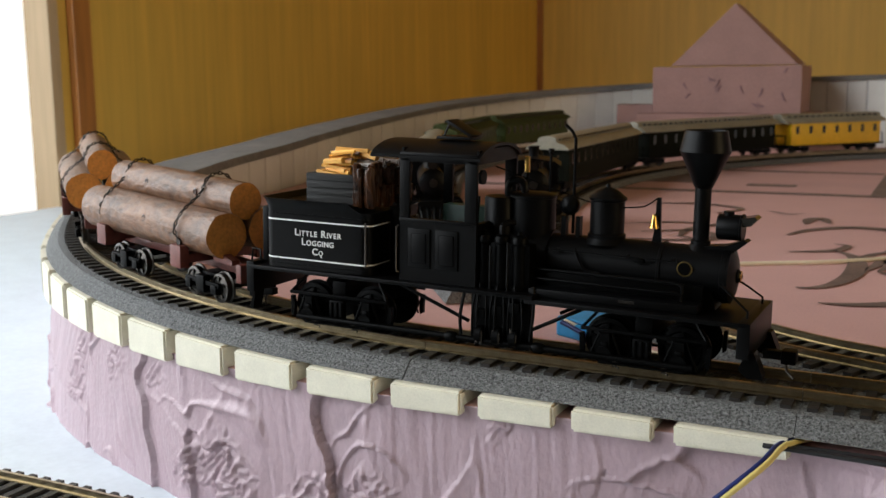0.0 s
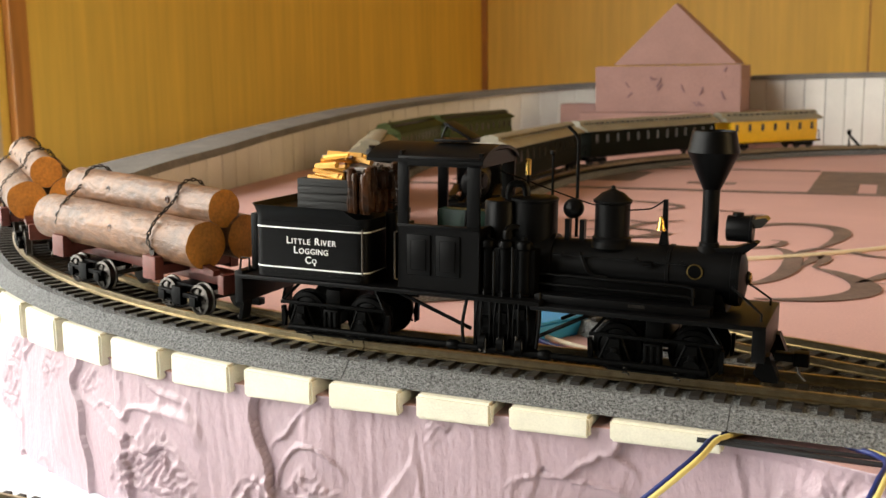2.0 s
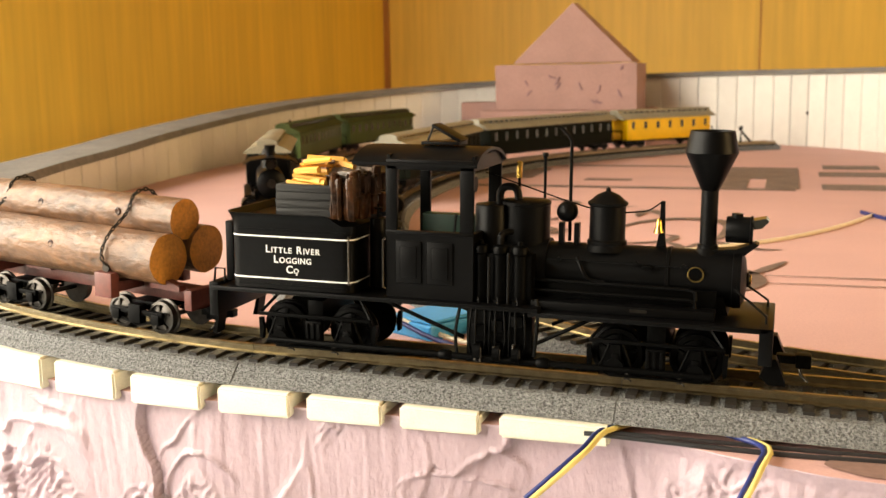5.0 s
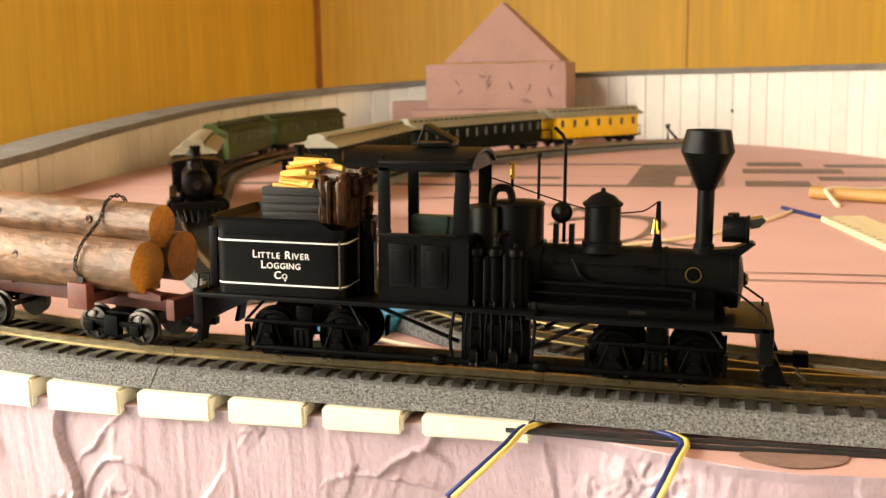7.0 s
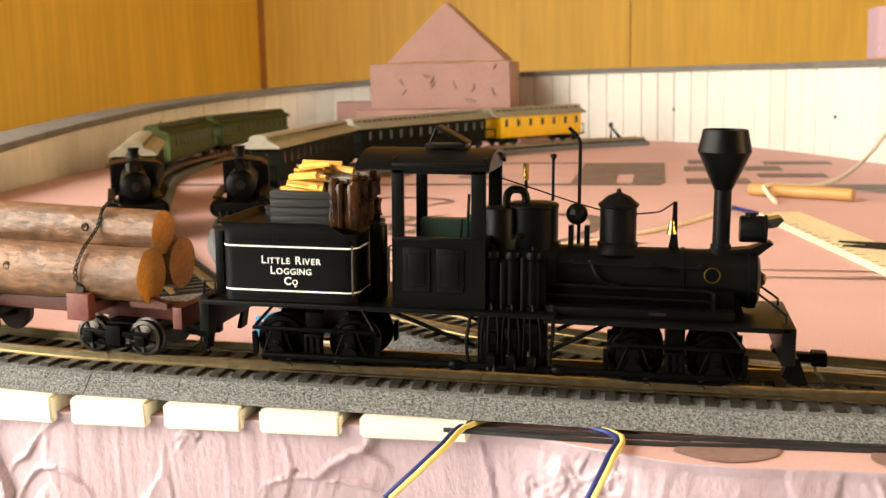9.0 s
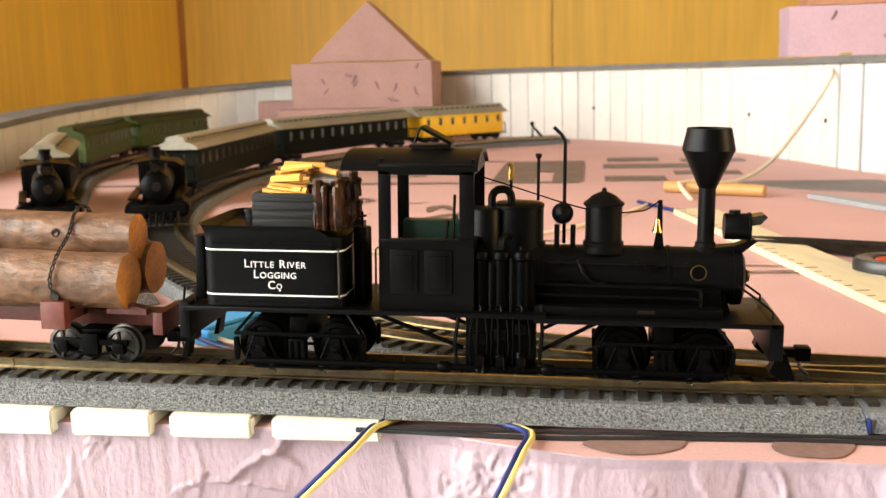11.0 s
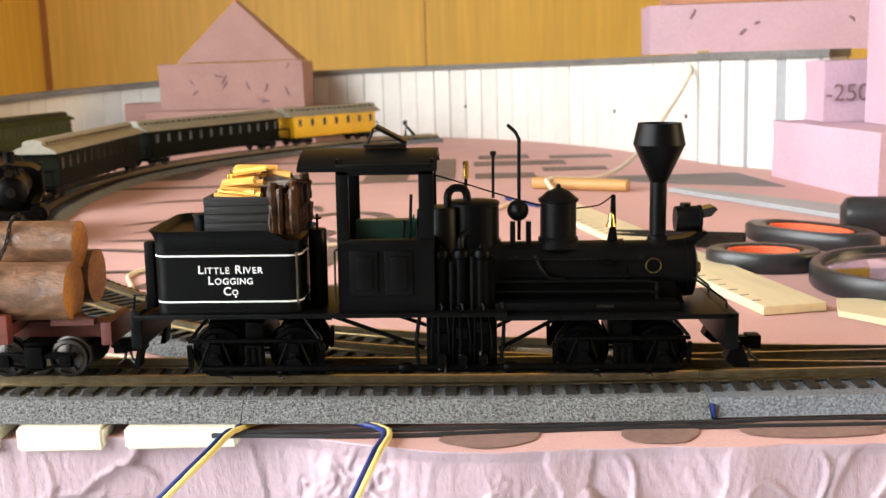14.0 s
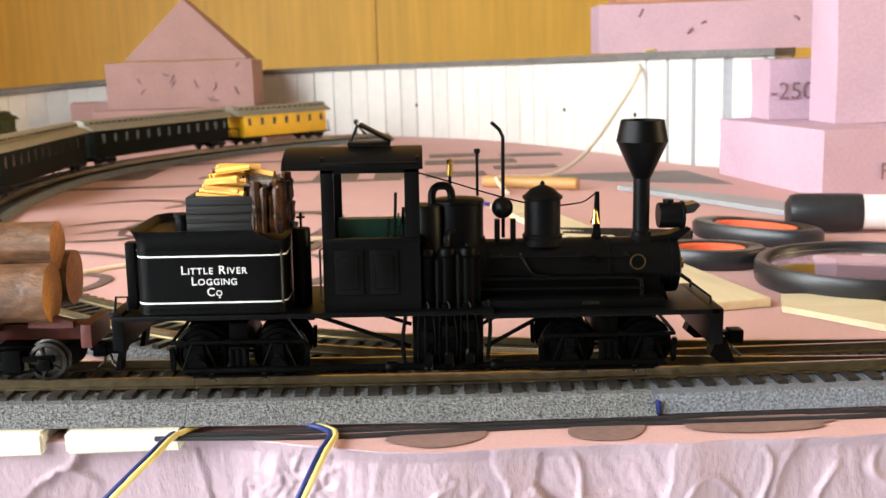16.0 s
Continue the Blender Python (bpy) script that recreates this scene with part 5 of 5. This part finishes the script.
def parked_engine(label):
    """Small side-rod steam engine with its tender-less cab, origin at the middle, front to +x. In millimetres."""
    e = thing("steam_locomotive", label, "model locomotive", group="parked engines")
    S = Matrix.Scale(MM, 4)

    def put(name, bm, mat="black", label=""):
        bmesh.ops.transform(bm, matrix=S, verts=bm.verts)
        return smooth(part(name, bm, mat, e, label), 35)

    put("frame", box(nb(), -45, 42, -8, 8, 7, 11, bevel=0.4), "black_dull")
    put("boiler", lathe(nb(), [(8, 0), (8.2, 50), (8.6, 50.2), (8.6, 64), (6, 65.5), (2, 66)], 28, Matrix.Translation((-25, 0, 22)) @ ALONG_X))
    put("cab", box(box(box(nb(), -46, -24, -14, -13, 11, 33), -46, -24, 13, 14, 11, 33), -25, -24, -12.9, 12.9, 11, 33))
    put("cab_roof", prism(nb(), [(-16, 34), (-12, 36.6), (0, 38.2), (12, 36.6), (16, 34), (12, 35.6), (0, 37.2), (-12, 35.6)], -50, -20, Matrix.Rotation(radians(90), 4, "Z")), "black")
    put("smokestack", lathe(nb(), [(4, 28), (2.8, 30), (2.6, 40), (3.2, 43), (3.4, 44), (2.6, 44.2)], 22, Matrix.Translation((32, 0, 0))))
    put("sand_dome", lathe(nb(), [(5, 28), (4.4, 30), (4.4, 35), (3, 37.5), (0.5, 38.4)], 22, Matrix.Translation((14, 0, 0))))
    put("steam_dome", lathe(nb(), [(5, 28), (4.6, 30), (4.6, 37), (3, 39.4), (0.5, 40)], 22, Matrix.Translation((-6, 0, 0))))
    put("headlight", lathe(nb(), [(3.2, 0), (3.2, 7)], 18, Matrix.Translation((33, 0, 33)) @ ALONG_X))
    put("headlight_glass", lathe(nb(), [(2.6, 0), (2.6, 0.5)], 18, Matrix.Translation((40.1, 0, 33)) @ ALONG_X), "steel", "pale headlight glass")
    put("number_plate", lathe(nb(), [(2.6, 0), (2.6, 0.6)], 18, Matrix.Translation((41.2, 0, 22)) @ ALONG_X), "steel", "dull smokebox plate")
    put("bell", lathe(nb(), [(2.0, 30.5), (1.2, 33), (0.4, 34)], 16, Matrix.Translation((23, 0, 0))), "brass", "small brass bell")
    put("pilot_beam", box(nb(), 42, 46, -15, 15, 7, 12, bevel=0.4))
    for k in range(7):
        y = -12 + 4 * k
        put("pilot_bar", tube(nb(), [(46, y, 8), (58 - abs(y) * 0.7, y * 0.85, 2)], 0.8, 6))
    for y in (-13, 13):
        put("cylinder", lathe(nb(), [(5, -9), (5.2, -8), (5.2, 8), (5, 9)], 20, Matrix.Translation((32, y, 9)) @ ALONG_X))
        put("side_rod", box(nb(), -30, 26, y - 0.6, y + 0.6, 6, 7.6), "steel", "steel side rod")
        put("running_board", box(nb(), -24, 42, y - 3, y + 1.5, 15, 16))
        for x in (-26, -8, 10):
            put("driver_wheel", lathe(nb(), [(8, -1), (8, 1)], 24, Matrix.Translation((x, math.copysign(8.8, y), 8)) @ ALONG_Y), "black_dull")
    return e

# ---- the moving train ----
engine = shay()
cars = [log_car(3), log_car(8)]
CAR_S = (-0.1370, -0.2690)

# ---- parked trains ----


def on_line(line, d0, half):
    """Pose of a vehicle whose middle lies d0 along a line."""
    def at(d):
        for a, b in zip(line, line[1:]):
            k = (b - a).length
            if d <= k:
                return a.lerp(b, d / k)
            d -= k
        return line[-1]
    a, b = at(max(0, d0 - half)), at(d0 + half)
    p = (a + b) / 2
    return Matrix.Translation(p + Vector((0, 0, RAIL_TOP))) @ Matrix.Rotation(math.atan2(a.y - b.y, a.x - b.x), 4, "Z")


def length_to(line, test):
    run = 0
    for a, b in zip(line, line[1:]):
        if test(a):
            break
        run += (b - a).length
    return run


dB = length_to(LINE_B, lambda p: p.y > 0.36)
dA = length_to(LINE_A, lambda p: p.y > 0.40)
eng_b = parked_engine("black parked steam engine before the dark coaches")
eng_b.matrix_basis = on_line(LINE_B, dB - 0.02, 0.03)
eng_a = copy_thing(eng_b, on_line(LINE_A, dA - 0.075, 0.03))
tagged(eng_a, "black parked steam engine before the green coaches")
coach_dark = coach("black-green parked coach with a grey clerestory roof", "dark_green", 225, 13)
coach_dark.matrix_basis = on_line(LINE_B, dB + 0.205, 0.08)
copy_thing(coach_dark, on_line(LINE_B, dB + 0.445, 0.08))
coach_yellow = coach("bright yellow parked coach with a grey roof", "yellow", 138, 7)
coach_yellow.matrix_basis = on_line(LINE_B, dB + 0.638, 0.05)
coach_green = coach("olive green parked coach with a green roof", "green", 190, 11, "green_roof")
coach_green.matrix_basis = on_line(LINE_A, dA + 0.34, 0.07)
copy_thing(coach_green, on_line(LINE_A, dA + 0.545, 0.07))
coach_grey = coach("dark parked combine with a pale grey roof", "dark_green", 150, 8)
coach_grey.matrix_basis = on_line(LINE_A, dA + 0.07, 0.05)

# ---- small things on the foam ----


def wire(name, label, pts, r, mat):
    line = spline(pts, 0.004)
    return tagged(smooth(part(name, tube(nb(), line, r, 8), mat), 60), label, "wire")


for k, (x, pts) in enumerate((
    (-0.124, [(-0.118, 0.006, 0.0014), (-0.1243, -0.0038, 0.0018), (-0.1262, -0.0185, 0.0019), (-0.1305, -0.0262, -0.0011), (-0.138, -0.031, -0.0076)]),
    (-0.084, [(-0.093, 0.003, 0.0014), (-0.0837, -0.0059, 0.0018), (-0.0849, -0.0185, 0.0014), (-0.0869, -0.0262, -0.0011), (-0.0908, -0.031, -0.008)]),
)):
    wire("feeder_wire", "yellow feeder wire hanging over the foam edge", pts, 0.00075, "wire_yellow")
    wire("feeder_wire", "dark blue feeder wire hanging over the foam edge", [(a - 0.0014, b, c) for a, b, c in pts], 0.00075, "wire_blue")
# two black strands that draw the dark shadow gap along the roadbed's foot
wire("cable", "thin black line standing in for the shadow gap under the roadbed", [(-0.13, -0.0035, 0.0007), (-0.08, -0.0065, 0.0006), (-0.03, -0.0045, 0.0006), (0.04, -0.0058, 0.0006), (0.12, -0.004, 0.0006), (0.3, -0.005, 0.0006)], 0.0007, "black_plastic")
wire("cable", "thin black line standing in for the shadow gap under the roadbed", [(-0.125, -0.001, 0.0006), (-0.06, -0.0022, 0.0006), (0.02, -0.001, 0.0006), (0.10, -0.0018, 0.0006), (0.3, -0.0015, 0.0006)], 0.0006, "black_plastic")
wire("white_wire", "white wire running down from the riser over the foam", [(0.165, 0.755, 0.098), (0.15, 0.735, 0.096), (0.141, 0.713, 0.084), (0.138, 0.700, 0.078), (0.115, 0.665, 0.052), (0.075, 0.60, 0.018), (0.04, 0.55, 0.006), (0.0, 0.522, 0.0085), (-0.003, 0.51, 0.006), (0.001, 0.482, 0.0012)], 0.0016, "wire_white")
wire("white_wire", "white wire straying over the foam to the track", [(-0.03, 0.455, 0.001), (-0.052, 0.40, 0.001), (-0.08, 0.35, 0.001), (-0.11, 0.315, 0.001), (-0.145, 0.285, 0.001), (-0.185, 0.262, 0.001), (-0.22, 0.23, 0.001), (-0.21, 0.19, 0.001)], 0.0012, "wire_white")
wire("blue_wire", "blue wire lying on the foam", [(-0.035, 0.47, 0.0012), (-0.022, 0.44, 0.0012), (-0.015, 0.425, 0.0012)], 0.0013, "wire_blue")
wire("blue_wire", "blue feeder wire behind the main track", [(-0.215, 0.085, 0.0065), (-0.19, 0.075, 0.001), (-0.15, 0.062, 0.001), (-0.125, 0.054, 0.001)], 0.0009, "wire_blue")
wire("white_wire", "white feeder wire behind the main track", [(-0.215, 0.088, 0.0065), (-0.19, 0.082, 0.001), (-0.155, 0.066, 0.001), (-0.125, 0.056, 0.001)], 0.0009, "wire_white")
clip = thing("wire_connector", "blue plastic wire connector lying on the foam", "connector", pose(-0.203, 0.098, 0.0, 0, 0, -28))
part("body", box(nb(), -0.011, 0.011, -0.014, 0.014, 0.0, 0.0060, bevel=0.0012), "blue", clip)
part("lid", box(nb(), -0.0106, 0.0106, -0.0136, 0.0136, 0.0062, 0.0074, bevel=0.0006), "blue", clip)

rul = thing("wooden_ruler", "pale wooden scale ruler lying on the foam", "ruler", pose(0.028, 0.262, 0.0, 0, 0, 0))
ra = math.degrees(math.atan2(0.119 - 0.415, 0.060 - 0.0))
rul.matrix_basis = pose(0.0265, 0.266, 0.0002, 0, 0, ra)
part("blade", box(nb(), -0.152, 0.152, -0.0125, 0.0125, 0, 0.0035, bevel=0.0005), "ruler", rul)
for k in range(30):
    part("tick", box(nb(), -0.148 + 0.01 * k, -0.1475 + 0.01 * k, -0.0122, -0.0122 + (0.006 if k % 5 == 0 else 0.0035), 0.0035, 0.0037), "ink", rul)
st = thing("wooden_stick", "orange-brown round wooden stick on the foam", "stick", pose(0.02, 0.514, 0.0047, 0, 0, -29))
smooth(part("shaft", lathe(nb(), [(0.0042, -0.037), (0.0045, -0.034), (0.0045, 0.034), (0.0040, 0.037)], 16, ALONG_X), "stick", st))
gs = thing("grey_strip", "flat grey plastic straightedge lying on the foam", "straightedge", pose(0.135, 0.40, 0.0003, 0, 0, -60.5))
part("strip", prism(nb(), [(-0.105, -0.004), (0.12, -0.022), (0.13, 0.02), (-0.10, 0.006)], 0, 0.003, Matrix(((1, 0, 0, 0), (0, 0, 1, 0), (0, 1, 0, 0), (0, 0, 0, 1)))), "grey", gs)


def hoop(bm, r0, r1, h0, h1, m, sx=1.0, sy=1.0, n=36):
    prof = [(r0, h0), (r1 - 0.001, h0), (r1, h0 + 0.0015), (r1, h1 - 0.0015), (r1 - 0.001, h1), (r0 + 0.0008, h1), (r0, h1 - 0.0008)]
    rings = [[bm.verts.new(m @ Vector((sx * r * math.cos(2 * math.pi * i / n), sy * r * math.sin(2 * math.pi * i / n), z))) for r, z in prof] for i in range(n)]
    for i in range(n):
        a, b = rings[i], rings[(i + 1) % n]
        for k in range(len(prof)):
            bm.faces.new((a[k], b[k], b[(k + 1) % len(prof)], a[(k + 1) % len(prof)]))
    return bm


sc = thing("scissors", "black-handled scissors with red-orange grip linings", "scissors", pose(0.096, 0.234, 0.0003, 0, 0, 0))
for (x, y, a, sx) in ((-0.027, -0.028, -20, 1.35), (0.012, 0.030, -52, 2.0)):
    h = smooth(part("handle", hoop(nb(), 0.0125, 0.0185, 0.0, 0.0085, pose(x, y, 0, 0, 0, a), sx, 0.95), "black_plastic", sc, "black plastic scissor handle"), 40)
    smooth(part("grip", hoop(nb(), 0.0108, 0.0124, 0.0008, 0.0078, pose(x, y, 0, 0, 0, a), sx, 0.95), "orange", h, "red-orange soft grip lining"), 40)
for x1, y1, y2 in ((-0.06, 0.05, -0.012), (-0.052, 0.062, 0.052)):
    part("blade", tube(nb(), [(-0.02, y2 * 0.6, 0.0035), (-0.055, y1 * 0.8, 0.0028), (-0.082, y1 * 1.05, 0.0015)], 0.0028, 6), "steel", sc, "grey steel blade")
mg = thing("magnifier_rim", "black ring-shaped lens rim lying on the foam", "lens ring", pose(0.1205, 0.157, 0.0003))
smooth(part("rim", hoop(nb(), 0.040, 0.0445, 0.0, 0.0095, Matrix()), "black_plastic", mg), 40)
gl = bpy.data.materials.new("clear_glass")
gl.use_nodes = True
gl.node_tree.nodes["Principled BSDF"].inputs["Transmission Weight"].default_value = 1.0
gl.node_tree.nodes["Principled BSDF"].inputs["Roughness"].default_value = 0.03
lens = smooth(part("lens", lathe(nb(), [(0.0399, 0.0045), (0.0399, 0.0065), (0.02, 0.0078), (0.002, 0.0082)], 40), gl, mg, "clear round glass lens"), 50)
lens.visible_shadow = False
mk = thing("marker_pen", "thick black marker pen with a white barrel", "marker pen", pose(0.133, 0.288, 0.0105, 0, 0, -14))
smooth(part("cap", lathe(nb(), [(0.005, -0.002), (0.0088, 0.0005), (0.0098, 0.004), (0.0098, 0.034), (0.0094, 0.036)], 28, ALONG_X), "black_plastic", mk), 40)
smooth(part("barrel", lathe(nb(), [(0.0090, 0.0361), (0.0092, 0.12), (0.008, 0.124)], 28, ALONG_X), "white", mk), 40)
pz = nb()
prism(pz, [(0.076, 0.130), (0.098, 0.128), (0.112, 0.106), (0.17, 0.088), (0.16, 0.066), (0.094, 0.078), (0.078, 0.100), (0.070, 0.110)], 0.0003, 0.0026, Matrix(((1, 0, 0, 0), (0, 0, 1, 0), (0, 1, 0, 0), (0, 0, 0, 1))))
tagged(part("wood_offcut", pz, "ruler"), "thin pale wooden offcut lying on the foam", "offcut")
bs = thing("buffer_stop", "small black track bumper at the end of the loop", "buffer stop", on_line(LINE_B, 5.0, 0.02))
bs.matrix_basis = Matrix.Translation((-0.135, 1.045, 0.0060))
part("post", tube(nb(), [(0, -0.006, 0), (0, -0.006, 0.016), (0.014, -0.006, 0)], 0.0014, 6), "black_dull", bs)
part("post", tube(nb(), [(0, 0.006, 0), (0, 0.006, 0.016), (0.014, 0.006, 0)], 0.0014, 6), "black_dull", bs)
part("beam", box(nb(), -0.002, 0.002, -0.012, 0.012, 0.0165, 0.021, bevel=0.0005), "black_dull", bs)

# ---- what moves ----
RUN = [(0, -0.2170), (0.5, -0.2130), (1, -0.2072), (1.5, -0.2020), (2, -0.1962), (2.5, -0.1902), (3, -0.1845), (3.5, -0.1800), (4, -0.1752),
       (5, -0.165), (5.75, -0.1572), (6.5, -0.1495), (7, -0.1440), (7.5, -0.1390), (8, -0.1336), (9, -0.122), (9.75, -0.1137), (10.5, -0.1055), (11, -0.1010), (11.5, -0.0960), (12, -0.0905),
       (12.5, -0.0853), (13, -0.0815), (13.5, -0.0775), (14, -0.0727), (14.5, -0.0672), (15, -0.0632), (15.5, -0.0620), (16, -0.0620)]


def riding(s, half):
    """Pose of a vehicle on the main track, its trucks half a wheelbase before and behind s."""
    a, b = main_at(s + half)[0], main_at(s - half)[0]
    d = a - b
    p = (a + b) / 2 + Vector((0, 0, RAIL_TOP))
    turn = Matrix.Rotation(math.atan2(d.y, d.x), 4, "Z") @ Matrix.Rotation(-math.atan2(d.z, Vector((d.x, d.y)).length), 4, "Y")
    return Matrix.Translation(p) @ turn


def motions():
    walk(engine, [(t, riding(s, 0.05)) for t, s in RUN])
    for c, off in zip(cars, CAR_S):
        walk(c, [(t, riding(s + off, 0.0285)) for t, s in RUN])
    for w, r in WHEELS:
        home = w.matrix_basis.translation.copy()
        rows = []
        for (t, s), (t2, s2) in zip(RUN, RUN[1:]):
            rows.append((t, s))
            if t2 - t > 0.6:
                rows.append(((t + t2) / 2, (s + s2) / 2))
        rows.append(RUN[-1])
        walk(w, [(t, Matrix.Translation(home) @ Matrix.Rotation((s - RUN[0][1]) / r, 4, "Y")) for t, s in rows])


motions()
